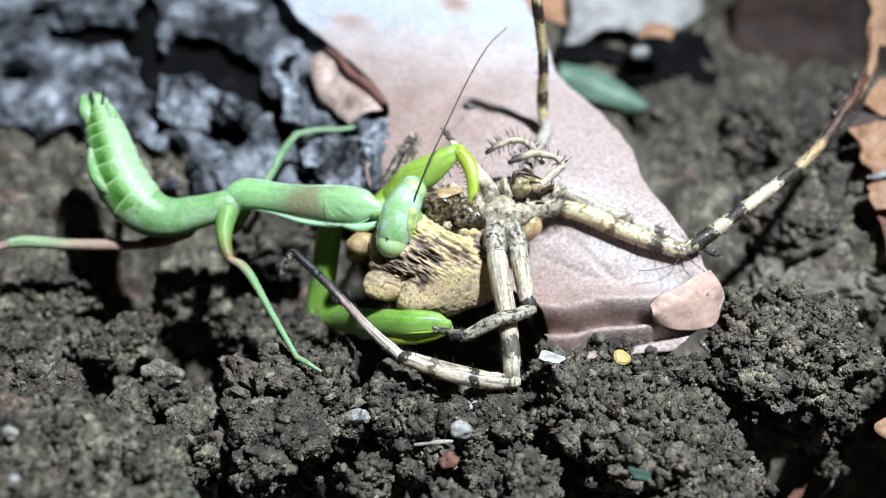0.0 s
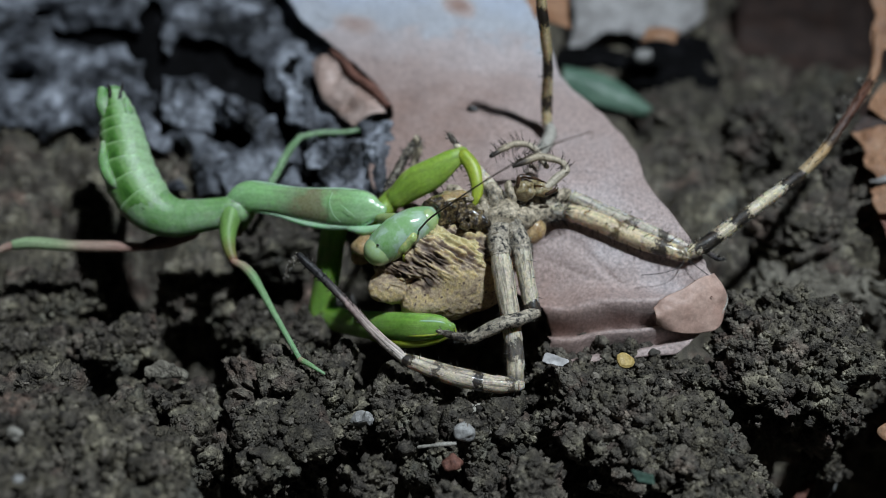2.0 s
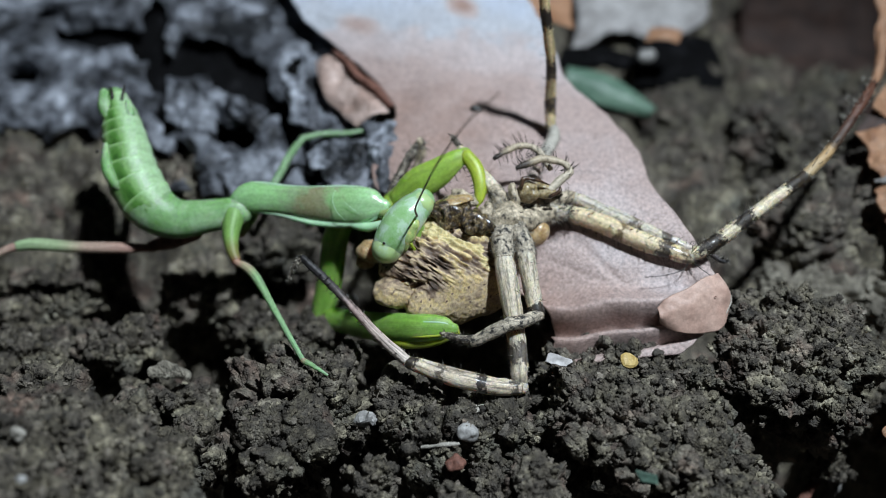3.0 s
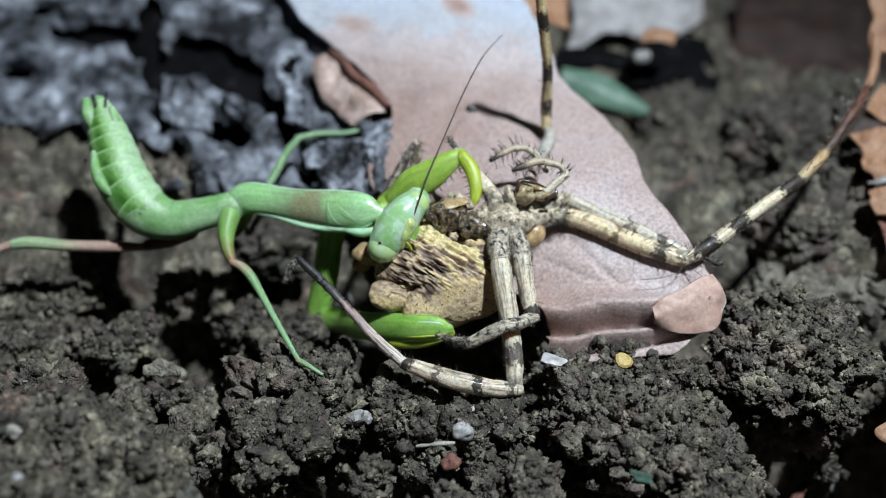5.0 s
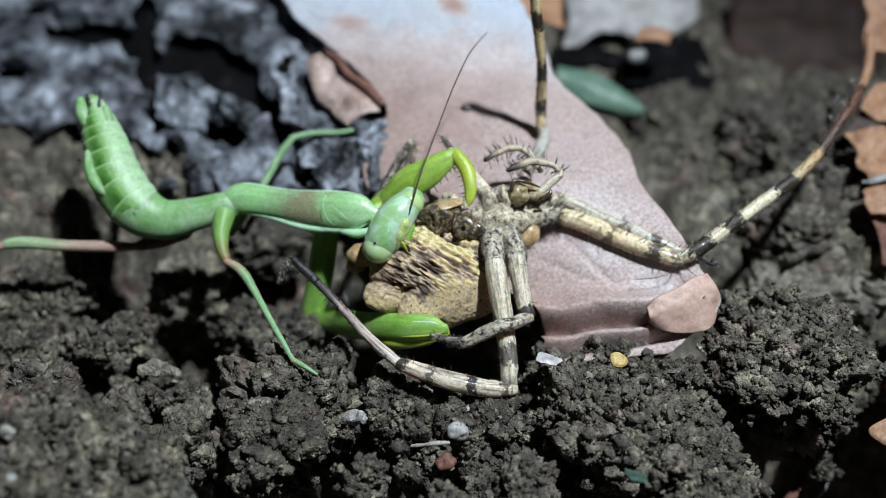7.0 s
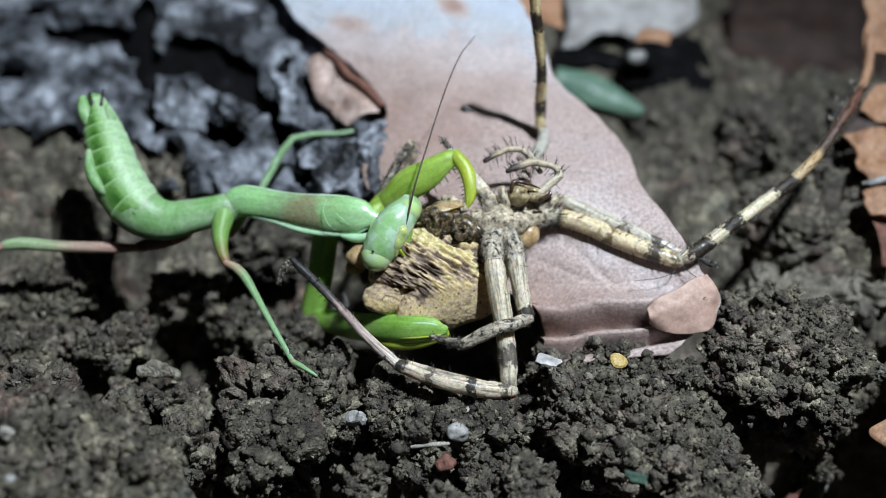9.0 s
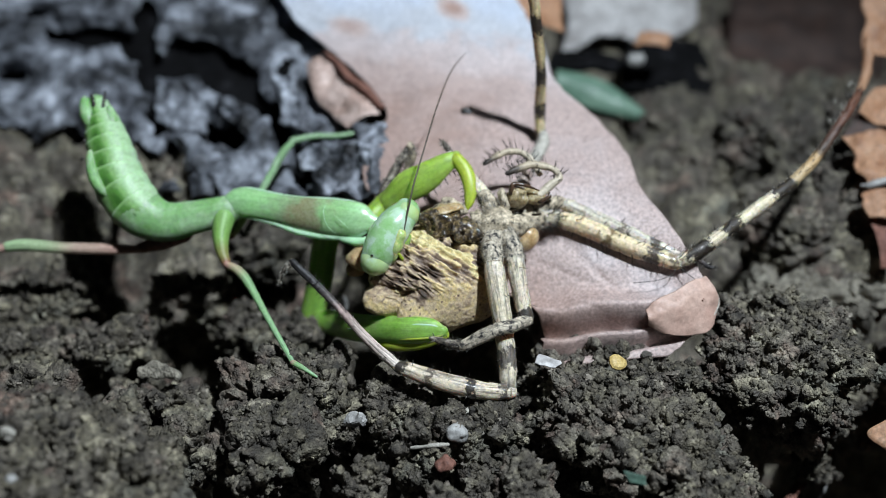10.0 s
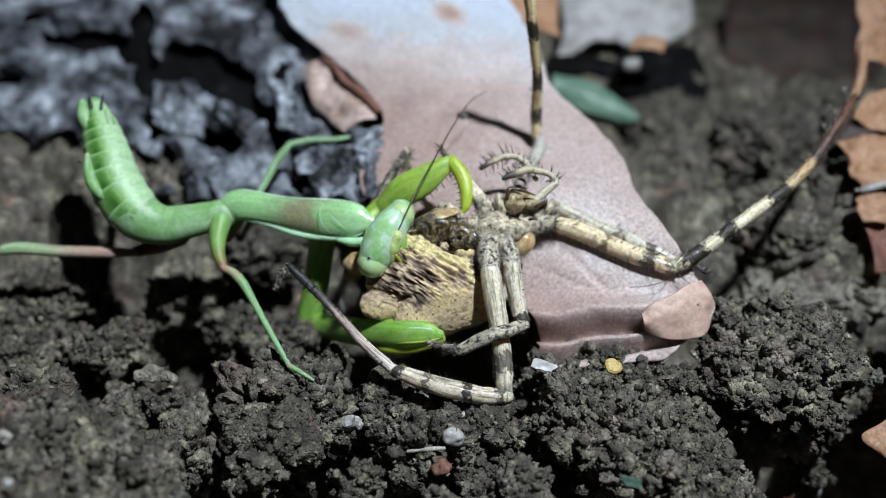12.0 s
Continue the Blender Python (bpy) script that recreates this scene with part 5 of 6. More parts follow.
def mantis_legs():
    mid = part("leg", tube([(-24.26, 2.27, 3.32), (-24.41, 0.18, 2.39), (-24.08, -1.72, 1.53), (-23.30, -3.33, 0.70)], [1.3, 0.98, 0.72, 0.45], around=14), HIP, mantis)
    part("shin", tube([(-23.37, -3.36, 0.97), (-22.20, -3.95, 0.74), (-21.09, -5.07, 0.34), (-19.93, -6.80, -0.31), (-17.91, -10.08, -1.42), (-15.00, -15.12, -2.13)], [0.38, 0.5, 0.52, 0.42, 0.34, 0.27], around=12, steps=8), SHIN, mid)
    part("foot", tube([(-15.00, -15.12, -2.13), (-13.87, -15.90, -2.12), (-12.44, -16.73, -2.48)], [0.32, 0.26, 0.14], around=8), SHIN, mid)
    far = part("leg", tube([(-22.16, 3.47, 3.35), (-23.01, 3.35, 1.66), (-24.24, 3.52, -0.48)], [0.8, 0.7, 0.5], around=12), HIP, mantis)
    part("thigh", tube([(-21.16, 7.36, 2.53), (-20.37, 11.35, 2.61), (-19.43, 15.00, 3.07), (-18.41, 17.24, 3.40)], [0.4, 0.5, 0.5, 0.38], around=12), DULL_LEG, far)
    part("shin", tube([(-18.41, 17.33, 3.51), (-15.88, 18.54, 3.39), (-12.44, 19.47, 2.95), (-8.79, 20.87, 3.06)], [0.42, 0.38, 0.32, 0.2], around=10), DULL_LEG, far)
    hind = part("leg", tube([(-29.21, 2.13, 0.98), (-32.22, 2.63, -0.76), (-34.99, 2.51, -1.68)], [1.1, 1.0, 0.6], around=14), RUST, mantis, "dark reddish-brown hind thigh")
    part("shin", tube([(-34.86, 2.16, -1.47), (-38.06, 2.00, -1.35), (-43.19, 1.93, -1.12), (-47.66, 1.99, -0.74), (-49.74, 1.86, -0.89)], [0.45, 0.66, 0.66, 0.72, 0.62], around=12), HIND, hind, "pinkish to green hind shin")
    part("foot", tube([(-49.61, 1.91, -0.84), (-51.37, 1.18, -1.08), (-54.30, -0.44, -2.07)], [0.52, 0.45, 0.3], around=10), HIND, hind)
    back = part("leg", tube([(-36.63, 6.79, 0.30), (-45.85, 26.61, -6.90), (-55.23, 40.59, -12.03)], [0.5, 0.5, 0.45], around=10), GREEN, mantis)
    part("shin", tube([(-55.23, 40.59, -12.03), (-61.53, 40.63, -15.09), (-71.73, 39.41, -19.64)], [0.5, 0.45, 0.35], around=10), GREEN, back)


mantis_legs()

# ---------------------------------------------------------------- spider
spider = thing("spider", (4.57, -12.30, -5.30), "large tan and black banded spider, half eaten, in a mantis's grip", "spider")


def spider_abdomen():
    centre = np.array((-0.55, -4.90, 1.17))
    d, f = ball_grid(100)
    a, b, c = d[:, 0], d[:, 1], d[:, 2]          # across, up, towards the lens
    r = np.stack([a * 7.0, b * 5.7, c * 4.2], 1)
    grow = np.zeros(len(d))
    # rounded knobs along the rim, with creases between them
    for u, v, size, width in ((-0.42, -0.80, 0.12, 0.045), (-0.86, -0.32, 0.12, 0.055), (0.10, -0.92, 0.10, 0.10), (0.72, -0.55, 0.16, 0.10), (-0.85, 0.42, 0.10, 0.08), (0.86, 0.1, 0.14, 0.10)):
        grow += size * np.exp(-((a - u) ** 2 + (b - v) ** 2 + (c - 0.3) ** 2) / (2 * width))
    for u, v, w, size, width in ((-0.76, -0.46, 0.46, 0.24, 0.06), (-0.32, -0.66, 0.64, 0.20, 0.05), (-0.02, -0.72, 0.68, 0.06, 0.03)):
        grow += size * np.exp(-((a - u) ** 2 + (b - v) ** 2 + (c - w) ** 2) / width)
    for (u0, v0), (u1, v1), deep in (((-0.60, -0.84), (-0.48, -0.36), 0.12), ((-0.48, -0.36), (-0.26, -0.28), 0.08), ((-0.96, -0.16), (-0.66, -0.22), 0.09), ((-0.66, -0.22), (-0.50, -0.36), 0.06)):
        s = np.clip(((a - u0) * (u1 - u0) + (b - v0) * (v1 - v0)) / ((u1 - u0) ** 2 + (v1 - v0) ** 2), 0, 1)
        gap = np.hypot(a - u0 - s * (u1 - u0), b - v0 - s * (v1 - v0)) + 0.02 * smooth(d * 7, 18)
        grow -= deep * np.exp(-((gap / 0.055) ** 2)) * (c > -0.1)
    for u, v, size in ((-0.68, -0.63, 0.2), (-0.97, 0.06, 0.16), (-0.14, -0.93, 0.07), (0.42, -0.84, 0.07)):
        grow -= size * np.exp(-((a - u) ** 2 + (b - v) ** 2 + (c - 0.2) ** 2) / 0.022)
    p = r * (1 + grow)[:, None]
    # soft wrinkles running aslant over the back
    s, l = p[:, 0] * 0.5 + p[:, 1] * 0.87, p[:, 0] * 0.87 - p[:, 1] * 0.5
    s = s + 0.5 * smooth(p / 2.4, 15)
    q = np.stack([s, l * 0.2, p[:, 2] * 0.3], 1)
    back = np.clip((c + 0.05) * 1.6, 0, 1) * np.clip((b + 0.42 - 0.25 * a) * 2.6, 0.0, 1) * np.clip((a + 0.8) * 3, 0.1, 1)
    ridged = lambda k, seed: 1 - 2.2 * np.abs(smooth(q * k, seed))
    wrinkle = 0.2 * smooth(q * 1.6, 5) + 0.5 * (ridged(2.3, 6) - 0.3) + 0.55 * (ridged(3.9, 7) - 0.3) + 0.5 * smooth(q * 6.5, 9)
    pits = cells(p / 0.75, 4)
    grain = smooth(p / 0.42, 12) + 0.7 * smooth(p / 0.2, 13)
    p = p * (1 + 0.10 * wrinkle * back + 0.010 * grain)[:, None]
    brown = np.exp(-((a + 0.62) ** 2 / 0.07 + (b + 0.02) ** 2 / 0.05))
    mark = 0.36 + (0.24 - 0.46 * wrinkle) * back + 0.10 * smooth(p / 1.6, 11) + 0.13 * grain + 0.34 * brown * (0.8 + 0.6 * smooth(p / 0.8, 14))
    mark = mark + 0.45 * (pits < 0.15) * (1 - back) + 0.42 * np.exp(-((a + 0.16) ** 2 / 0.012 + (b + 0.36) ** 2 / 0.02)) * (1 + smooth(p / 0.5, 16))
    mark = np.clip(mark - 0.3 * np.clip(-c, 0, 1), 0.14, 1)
    for (u0, v0), (u1, v1), w in (((-0.30, 0.74), (-0.08, 0.62), 0.11), ((-0.08, 0.62), (0.20, 0.46), 0.10), ((0.20, 0.46), (0.50, 0.34), 0.10), ((0.50, 0.34), (0.60, 0.06), 0.05)):
        s = np.clip(((a - u0) * (u1 - u0) + (b - v0) * (v1 - v0)) / ((u1 - u0) ** 2 + (v1 - v0) ** 2), 0, 1)
        gap = np.hypot(a - u0 - s * (u1 - u0), b - v0 - s * (v1 - v0)) + 0.035 * smooth(d * 9, 17)
        mark = np.where((gap < w) & (c > 0), 0.02, mark)
    p = p @ LENS_AXES + centre
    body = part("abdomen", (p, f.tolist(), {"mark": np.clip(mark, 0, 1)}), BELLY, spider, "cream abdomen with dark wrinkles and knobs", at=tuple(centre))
    part("knob", blob((-8.35, -3.34, 2.25), (1.6, 1.3, 1.3), 14, lumps=0.25, lump_size=0.8, seed=3), AMBER, body, "tan side knob")
    part("knob", blob((-9.29, -3.21, 0.84), (1.1, 0.9, 1.0), 10, lumps=0.25, lump_size=0.8, seed=4), AMBER, body)
    for k, (x, size, tone) in enumerate((((0.36, -2.94, 7.07), (2.3, 1.7, 1.5), WET), ((2.86, -3.78, 6.38), (1.7, 1.5, 1.3), WET), ((1.33, -1.06, 7.44), (1.8, 0.9, 1.0), SHELL), ((4.10, -2.23, 6.36), (1.3, 1.1, 1.0), SHELL))):
        part("wet_flesh", blob(x, size, 34, lumps=0.6, lump_size=0.75, seed=20 + k), tone, body, "wet dark chewed flesh" if tone is WET else "torn brown skin")
    for k, x in enumerate(((2.58, -4.88, 7.56), (3.29, -5.18, 6.74), (2.00, -5.33, 6.86), (0.47, -4.95, 7.01), (3.66, -4.56, 7.00))):
        part("droplet", blob(x, (0.26 + 0.1 * (k % 3),) * 3, 8), WET, body, "glistening droplet")
    part("flap", sheet([(-0.83, -2.33, 8.11), (0.36, -1.39, 8.29), (1.68, -0.91, 8.24)], [(-0.24, -3.58, 8.17), (1.18, -3.04, 8.50), (2.62, -2.25, 8.20)], across=12, steps=8, bulge=0.3, crumple=0.25, size=1.0, jag=0.2, seed=81), AMBER, body, "torn brown flap of skin")
    return body


abdomen_spider = spider_abdomen()


def spider_front():
    front = part("carapace", blob((6.05, -2.93, 6.61), (2.0, 1.7, 1.6), 26, axes=in_plane(35), lumps=0.24, lump_size=0.8, seed=8), SHELL, spider, "grey bristly head and chest")
    part("breastplate", blob((9.40, -2.46, 4.22), (1.5, 1.3, 1.1), 16, axes=in_plane(50), lumps=0.08, lump_size=0.8, seed=14), AMBER, front, "smooth amber-brown breastplate")
    part("side_plate", blob((4.32, -2.85, 6.55), (1.5, 0.7, 0.9), 12, axes=in_plane(-50), lumps=0.2, lump_size=0.6, seed=9), SHELL, front)
    part("jaw", blob((8.29, -0.95, 8.50), (1.25, 1.2, 1.1), 16, axes=in_plane(15), lumps=0.22, lump_size=0.6, seed=10), JAW, front, "amber jaw")
    part("jaw", blob((10.05, -0.20, 8.15), (1.4, 0.85, 0.9), 16, axes=in_plane(-14), lumps=0.22, lump_size=0.6, seed=11), JAW, front, "amber jaw")
    part("fang", tube([(7.49, -1.49, 9.41), (7.85, -0.80, 10.23), (9.29, -0.79, 9.93), (10.65, -0.78, 9.33)], [0.2, 0.24, 0.17, 0.06], around=10, rough=0.06), FANG, front, "dark fang")
    part("fang", tube([(10.65, -1.55, 8.41), (11.60, -1.24, 8.78), (11.72, -0.93, 9.15)], [0.2, 0.25, 0.12], around=8), FANG, front, "dark fang")
    part("lip", blob((6.83, -1.39, 8.29), (0.6, 1.5, 0.8), 10, axes=in_plane(10), lumps=0.2, lump_size=0.5, seed=12), SHELL, front)
    for k, (pts, rad) in enumerate((([(10.51, -0.43, 8.18), (12.11, 0.66, 9.17), (12.98, 1.29, 9.61), (12.15, 2.04, 10.19), (10.09, 2.32, 10.52), (8.37, 1.84, 10.26), (7.26, 1.40, 10.05)], [0.5, 0.48, 0.36, 0.38, 0.4, 0.38, 0.22]),
                                    ([(10.98, 2.92, 8.91), (10.25, 3.80, 9.79), (9.13, 4.47, 10.60), (7.64, 4.42, 10.85), (6.15, 3.86, 10.49), (4.91, 3.22, 10.04)], [0.34, 0.34, 0.34, 0.36, 0.34, 0.22]))):
        palp = part("palp", tube(pts, rad, around=12, rough=0.08, seed=k), PALP, front, "bristly tan feeler with a dark tip")
        part("bristles", bristles(pts[1:], rad[1:], 70, 1.15, seed=40 + k, thick=0.05, spread=0.4), BLACK, palp)
    part("bristles", bristles([(5.12, -3.78, 6.38), (6.25, -3.80, 7.90), (7.18, -2.76, 8.22)], [1.3, 1.7, 1.2], 120, 0.5, seed=60, thick=0.03), FIBRE, front, "pale short hairs")


spider_front()


def waisted(t):
    """Leg segments are a little narrower at both joints."""
    return 1 - 0.16 * np.exp(-((t / 0.06) ** 2)) - 0.14 * np.exp(-(((t - 1) / 0.05) ** 2))


def limb(hip, hip_mat, segments, hairs=26, hair=0.7, seed=0):
    """A leg: its hip piece with the further segments and bristles on it."""
    pts, rad = hip
    leg = part("leg", tube(pts, rad, around=22, steps=10, rough=0.16, seed=seed), hip_mat, spider)
    if hairs:
        part("down", bristles(pts, [0.95 * q for q in rad], 320, 0.42, seed=seed + 500, thick=0.026), FIBRE, leg, "short pale hairs")
        part("bristles", bristles(pts, rad, 30, 0.55, seed=seed + 540, thick=0.032), BLACK, leg)
    a, b = np.asarray(pts[1], float), np.asarray(pts[2], float)
    along = (b - a) / np.linalg.norm(b - a)
    part("joint", tube([a - along * 0.06, a + along * 0.08], [rad[1] * 1.0, rad[1] * 1.0], around=14, steps=2, ends=False), HIDE, leg, "brown joint skin")
    for k, (name, pts, rad, material) in enumerate(segments):
        part(name, tube(pts, rad, around=18, steps=10, rough=0.07, seed=seed + k, shape=waisted), material, leg)
        a, b = np.asarray(pts[0], float), np.asarray(pts[1], float)
        along = (b - a) / np.linalg.norm(b - a)
        part("joint", tube([a - along * 0.1, a + along * 0.12], [rad[0] * 0.93, rad[0] * 0.93], around=14, steps=2, ends=False), HIDE, leg, "brown joint skin")
        if hairs:
            part("bristles", bristles(pts, rad, hairs, hair, seed=seed * 7 + k, thick=0.045), BLACK, leg)
            part("down", bristles(pts, rad, 3 * hairs, 0.3, seed=seed * 7 + k + 300, thick=0.022), FIBRE, leg, "short pale hairs")
    return leg


def spider_legs():
    limb(([(6.89, -2.69, 5.50), (8.25, -2.07, 5.62), (9.86, -1.04, 5.28), (11.25, -0.10, 4.85)], [1.0, 1.25, 1.2, 0.95]), SHELL, [
        ("patella", [(11.25, -0.02, 4.95), (12.86, 0.85, 4.43)], [0.95, 0.88], BAND_C),
        ("femur", [(12.90, 1.05, 4.19), (15.92, -0.07, 3.96), (20.62, -2.55, 3.19), (25.59, -4.64, 2.56)], [0.9, 1.05, 1.02, 0.85], BAND_A),
        ("tibia", [(25.54, -4.72, 2.78), (27.60, -4.13, 3.48), (32.15, -1.36, 5.22), (38.91, 2.69, 7.86)], [0.7, 0.84, 0.74, 0.72], BAND_B),
        ("metatarsus", [(38.91, 2.77, 7.95), (41.50, 4.78, 9.41), (44.41, 7.88, 11.54), (46.33, 10.30, 12.55), (48.49, 13.44, 13.18)], [0.66, 0.6, 0.52, 0.58, 0.4], DUSK)], 110, 1.15, 1)
    stretched = limb(([(7.37, -1.28, 5.93), (8.96, -0.10, 6.10), (11.07, 1.17, 5.43)], [0.9, 1.05, 0.85]), GREY_LEG, [
        ("patella", [(11.07, 1.25, 5.53), (13.39, 2.93, 5.04)], [0.85, 0.75], SHELL),
        ("femur", [(13.44, 3.25, 4.80), (16.67, 1.33, 4.37), (20.80, -0.90, 3.75), (25.38, -3.48, 3.01)], [0.78, 0.82, 0.75, 0.55], BAND_G),
        ("tarsus", [(25.28, -3.79, 3.27), (27.71, -4.18, 2.80), (29.05, -4.73, 2.15), (30.02, -4.80, 2.06)], [0.4, 0.3, 0.25, 0.1], SHANK)], 24, 0.7, 2)
    for pts in ([(25.44, -5.26, 2.45), (24.80, -6.10, 2.07), (22.89, -6.64, 1.74), (20.79, -6.76, 1.60)], [(25.92, -5.34, 2.36), (26.91, -6.33, 2.11), (28.54, -7.66, 1.45)]):
        part("long_hair", tube(pts, [0.06] + [0.04] * (len(pts) - 1), around=6), BLACK, stretched, "long dark hair")
    bent = limb(([(5.97, -3.70, 6.16), (5.43, -5.63, 5.74), (5.61, -7.38, 5.21)], [0.95, 1.12, 1.08]), GREY_LEG, [
        ("femur", [(5.59, -7.68, 5.17), (6.02, -10.07, 3.25), (6.56, -12.74, 1.02), (6.92, -15.38, -1.19), (7.05, -17.77, -3.10)], [1.02, 1.1, 1.0, 0.94, 0.84], BAND_D),
        ("tibia", [(7.15, -18.05, -3.12), (4.76, -18.04, -2.96), (0.91, -17.47, -2.43), (-4.09, -16.27, -1.32)], [0.8, 0.9, 0.98, 0.72], BAND_F),
        ("metatarsus", [(-4.09, -16.27, -1.32), (-7.09, -14.20, 0.21), (-11.21, -10.67, 2.86), (-15.18, -7.53, 5.04)], [0.62, 0.48, 0.43, 0.42], SHANK),
        ("tarsus", [(-15.18, -7.45, 5.12), (-16.12, -8.13, 4.32), (-16.70, -9.10, 3.16)], [0.32, 0.22, 0.1], HAIRY)], 34, 0.6, 3)
    part("bristles", bristles([(-8.50, -12.96, 1.07), (-11.21, -10.67, 2.86), (-15.18, -7.53, 5.04)], [0.45, 0.43, 0.42], 150, 0.45, seed=91, thick=0.035), BLACK, bent)
    limb(([(6.82, -3.55, 6.03), (7.58, -5.32, 5.48), (7.89, -6.77, 4.69)], [0.95, 1.08, 1.0]), GREY_LEG, [
        ("femur", [(7.89, -6.62, 4.87), (8.31, -8.96, 3.02), (8.94, -11.60, 1.12)], [0.95, 0.92, 0.8], BAND_C),
        ("tibia", [(9.15, -11.94, 1.04), (7.49, -13.74, 2.00), (5.43, -14.25, 1.71), (2.52, -14.49, -0.14)], [0.62, 0.68, 0.72, 0.62], GREY_LEG),
        ("tarsus", [(2.52, -14.49, -0.14), (0.69, -13.85, -0.31), (-0.92, -13.27, -0.24)], [0.5, 0.4, 0.2], HAIRY)], 30, 0.6, 4)
    limb(([(8.65, 0.93, 7.32), (9.72, 4.76, 7.21), (10.88, 9.17, 6.24)], [0.6, 0.6, 0.55]), SHANK, [
        ("femur", [(10.88, 9.17, 6.24), (12.34, 12.71, 6.40), (12.12, 14.08, 7.42)], [0.75, 0.8, 0.5], FIBRE),
        ("tibia", [(12.05, 14.00, 7.31), (11.88, 14.82, 9.85), (11.58, 14.48, 15.65), (10.31, 14.36, 23.28), (9.75, 14.82, 26.93)], [0.66, 0.68, 0.6, 0.62, 0.55], BAND_E)], 14, 0.5, 5)
    limb(([(5.78, -1.92, 7.04), (5.32, -0.98, 7.53), (4.97, -0.03, 8.04)], [0.8, 0.95, 0.8]), SHELL, [
        ("femur", [(5.22, -0.27, 7.76), (3.79, 1.55, 8.68), (2.09, 3.55, 9.81), (1.12, 4.84, 10.42)], [0.72, 0.72, 0.5, 0.36], CREAM_LEG),
        ("tarsus", [(1.12, 4.84, 10.42), (0.62, 5.66, 10.76), (0.12, 6.40, 11.02)], [0.3, 0.3, 0.12], HAIRY)], 16, 0.45, 6)
    limb(([(-0.88, 0.12, 3.25), (-3.12, 2.50, 2.98), (-5.40, 4.12, 3.34)], [0.7, 0.6, 0.5]), HAIRY, [
        ("tibia", [(-7.21, 4.20, 3.44), (-6.05, 5.69, 5.21), (-4.76, 7.19, 6.99), (-3.47, 8.51, 8.56)], [0.42, 0.55, 0.55, 0.42], HAIRY),
        ("metatarsus", [(-3.33, 8.34, 8.98), (-3.23, 8.18, 7.55), (-3.90, 7.34, 5.62)], [0.45, 0.55, 0.4], SHELL)], 50, 0.7, 7)


spider_legs()

# ---------------------------------------------------------------- how the insects stir


def stir(ob, rows):
    """Rows: seconds, millimetres to the right and up in the plane square to VIEW, a turn in that plane, anticlockwise in degrees, and a lean towards VIEW."""
    home = ob.location.copy()
    hinge = Vector(in_plane(-24)[0])
    walk(ob, [(t, Matrix.Translation(home + MM * (Vector((1, 0, 0)) * x + PLANE_UP * y)) @ Matrix.Rotation(radians(turn), 4, VIEW) @ Matrix.Rotation(radians(sum(lean)), 4, hinge))
              for t, x, y, turn, *lean in rows])


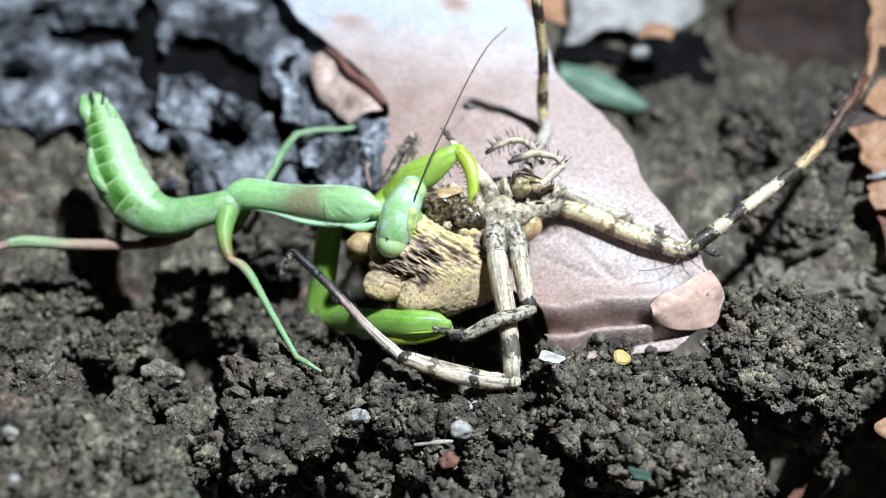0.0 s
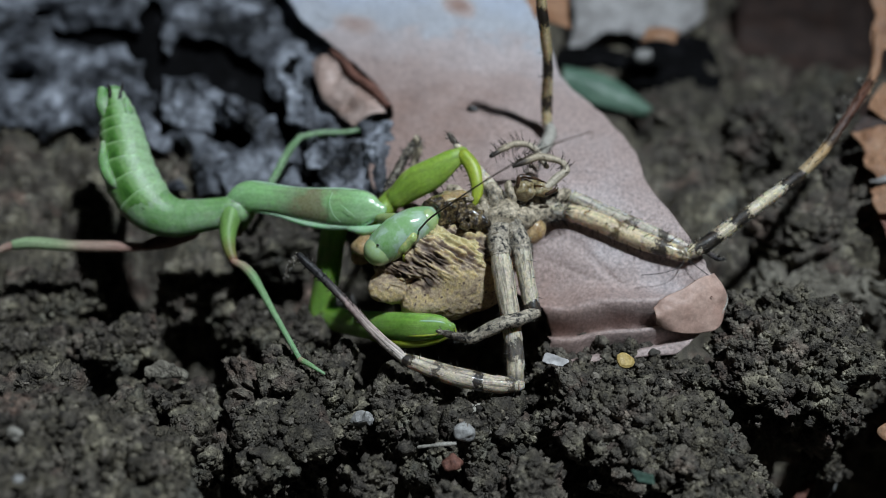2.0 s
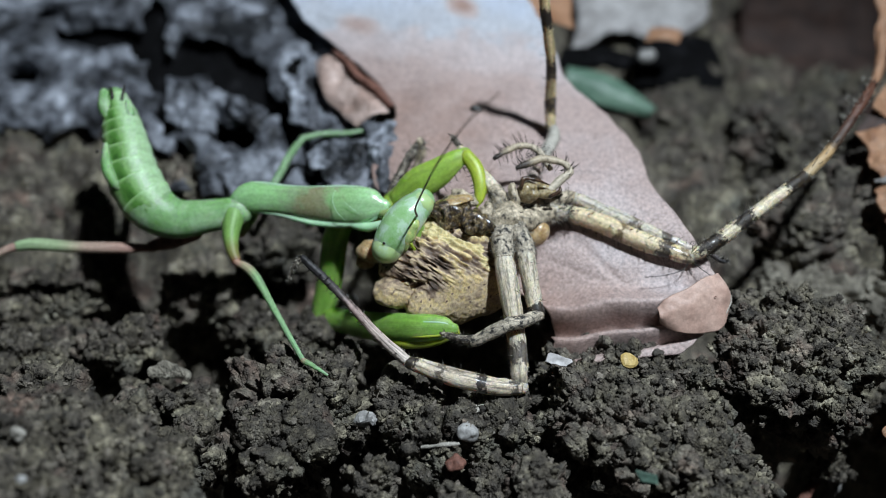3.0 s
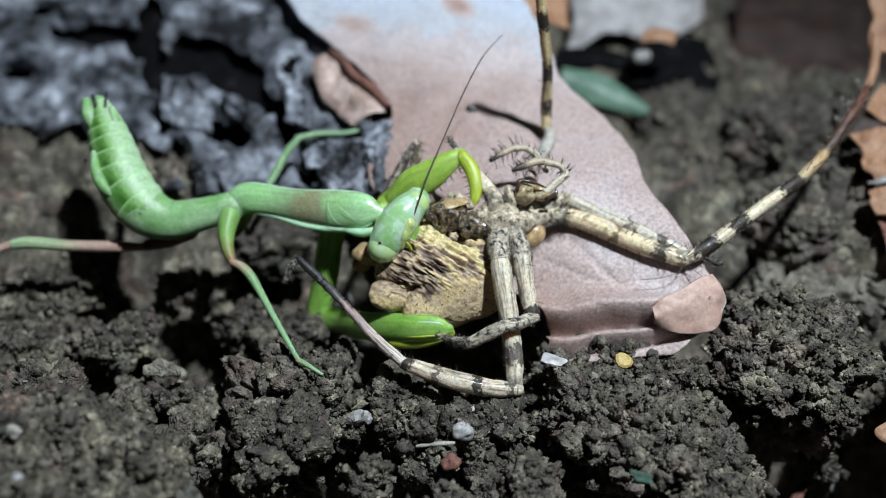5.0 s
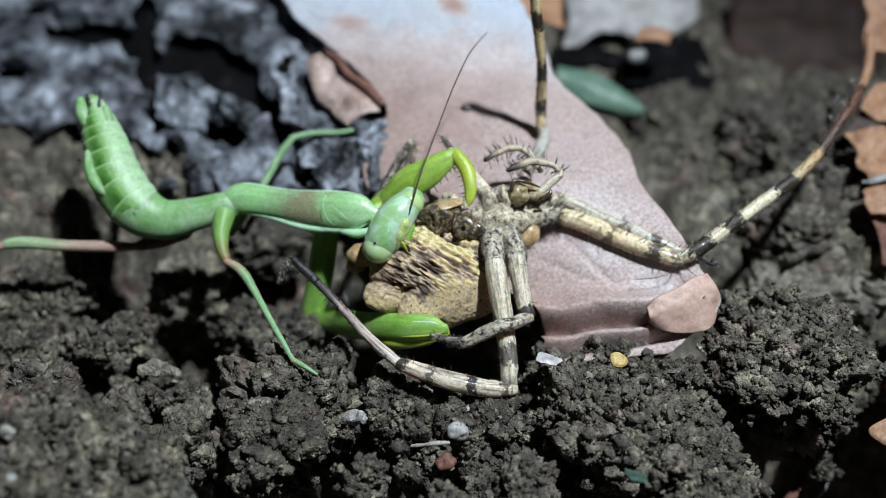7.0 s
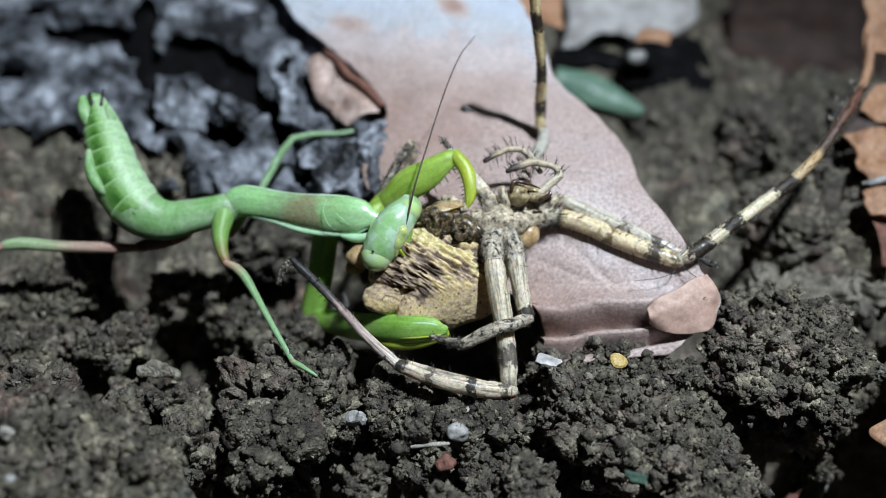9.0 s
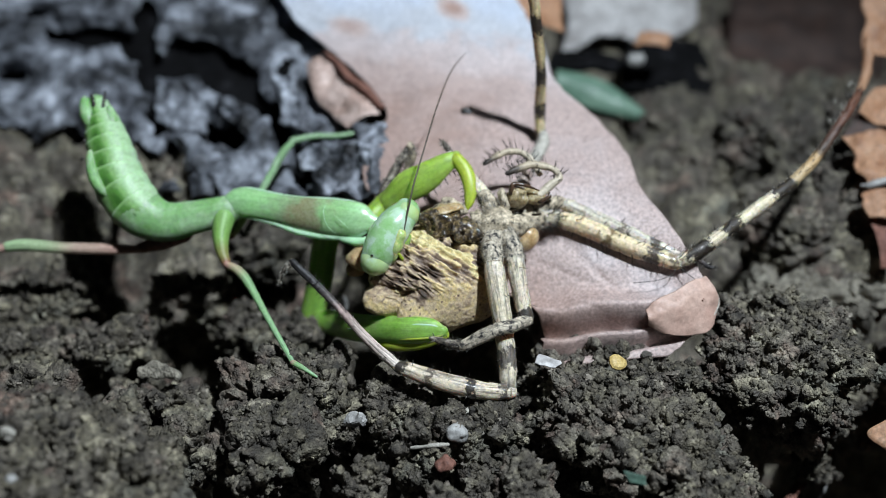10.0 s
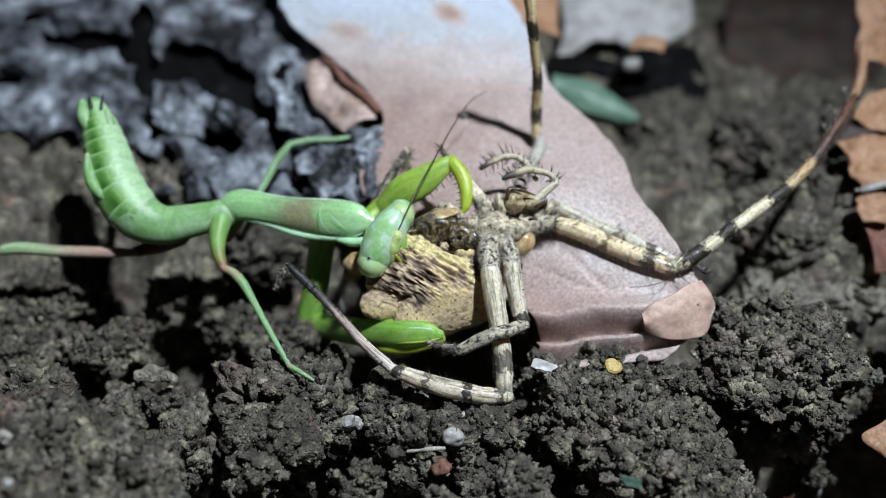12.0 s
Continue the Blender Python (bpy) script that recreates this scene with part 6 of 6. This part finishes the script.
def motions():
    stir(spider, [(0, -0.03, 0.52, 0), (0.5, 0.0, 0.2, 0), (1, -0.04, 0.46, 0), (1.5, -0.02, 0.52, 0), (2, 0, 0.42, 0), (2.5, 0, 0.48, 0), (3, 0.03, 0.18, 0), (3.6, 0.05, 0, 0),
                  (5, 0.05, -0.05, 0), (5.5, 0, 0, 0), (7, 0, -0.1, 0), (9, -0.03, -0.12, 0), (10, -0.04, -0.16, 0), (12, -0.02, -0.22, 0)])
    stir(abdomen_spider, [(0, -0.25, 0.35, 0), (0.5, -0.1, 0.3, 0), (1, -0.16, 0.36, 0), (2.5, -0.12, 0.34, 0), (3, 0, 0.15, 0), (3.6, 0, 0, 0), (5.5, 0, 0, 0), (7, 0, -0.1, 0), (9, 0, -0.2, 0), (12, 0.05, -0.24, 0)])
    stir(mantis, [(0, 0.1, 0.25, 0), (1, 0.12, 0.28, 0), (2, 0.08, 0.18, 0), (3, 0.06, 0.1, 0), (5.5, 0, 0, 0), (7, 0, 0, 0), (9, 0, -0.05, 0), (12, 0, -0.02, 0)])
    stir(abdomen, [(0, -0.1, 0, 0.5), (0.5, 0.1, 0, -3.2), (1, 0.1, 0, -3.4), (1.5, 0, 0, -0.2), (2, 0.1, 0, -5.0), (2.5, 0, 0, -1.0), (3, 0.1, 0, -4.5), (4, 0, 0, -1.0), (5, 0, 0, 1.2), (5.5, 0, 0, 0), (6, 0, 0, -1.6),
                   (6.5, 0, 0, 2.0), (7, 0, 0, 1.2), (8, 0, 0, -0.5), (9, 0, 0, -0.2), (10, 0, 0, -0.6), (11, 0, 0, 0.6), (12, 0, 0, -0.9)])
    stir(shield, [(0, 0, 0.1, 0.2), (0.5, 0, 0.1, 1.0), (1, 0, 0.05, 0.1), (2, 0, 0.1, 0.2), (3, 0, 0.1, 2.2), (4, 0, 0, 1), (5.5, 0, 0, 0), (7, 0, -0.1, 0), (9, 0.1, -0.25, -1.0), (9.5, 0.1, -0.25, -2.4), (10.5, 0.1, -0.25, -1.3), (12, 0.05, -0.1, -1.0)])
    stir(head, [(0, 0.5, 0.4, 14), (0.5, 0.3, 0.2, 4), (1, 0.3, -0.6, -14), (1.5, 0.3, -0.75, -20), (2, 0.2, -1.0, -21), (2.5, 0.1, -0.8, -19), (2.8, 0, -0.4, -8), (3.2, 0, 0.1, 1), (5, 0, 0.05, 0), (5.5, 0, 0, 0), (6, 0, -0.1, 0), (7, 0, 0, 1),
                (8, -0.1, -0.3, 1), (9, -0.2, -0.7, 2), (9.5, -0.3, -1.1, 2), (10.5, -0.4, -0.7, 5), (11, -0.45, -0.6, 6), (12, -0.4, -0.75, 6)])
    stir(antenna, [(0, 0, 0, -18), (0.3, 0, 0, -21), (0.6, 0, 0, -20, 30), (1, 0, 0, -12, 55), (1.5, 0, 0, -14, 60), (2, 0, 0, -18, 64), (2.5, 0, 0, -16, 62), (2.8, 0, 0, -14, 76), (3.1, 0, 0, -15, 82), (3.5, 0, 0, -6, 46), (4.0, 0, 0, -5, 20), (4.8, 0, 0, -3, 2),
                   (5.5, 0, 0, 0), (7.2, 0, 0, 0), (9, 0, 0, 2, 0), (9.5, 0, 0, 3, -4), (10.5, 0, 0, 0, -8), (11.2, 0, 0, -8, -12), (12, 0, 0, -13, -16)])


motions()
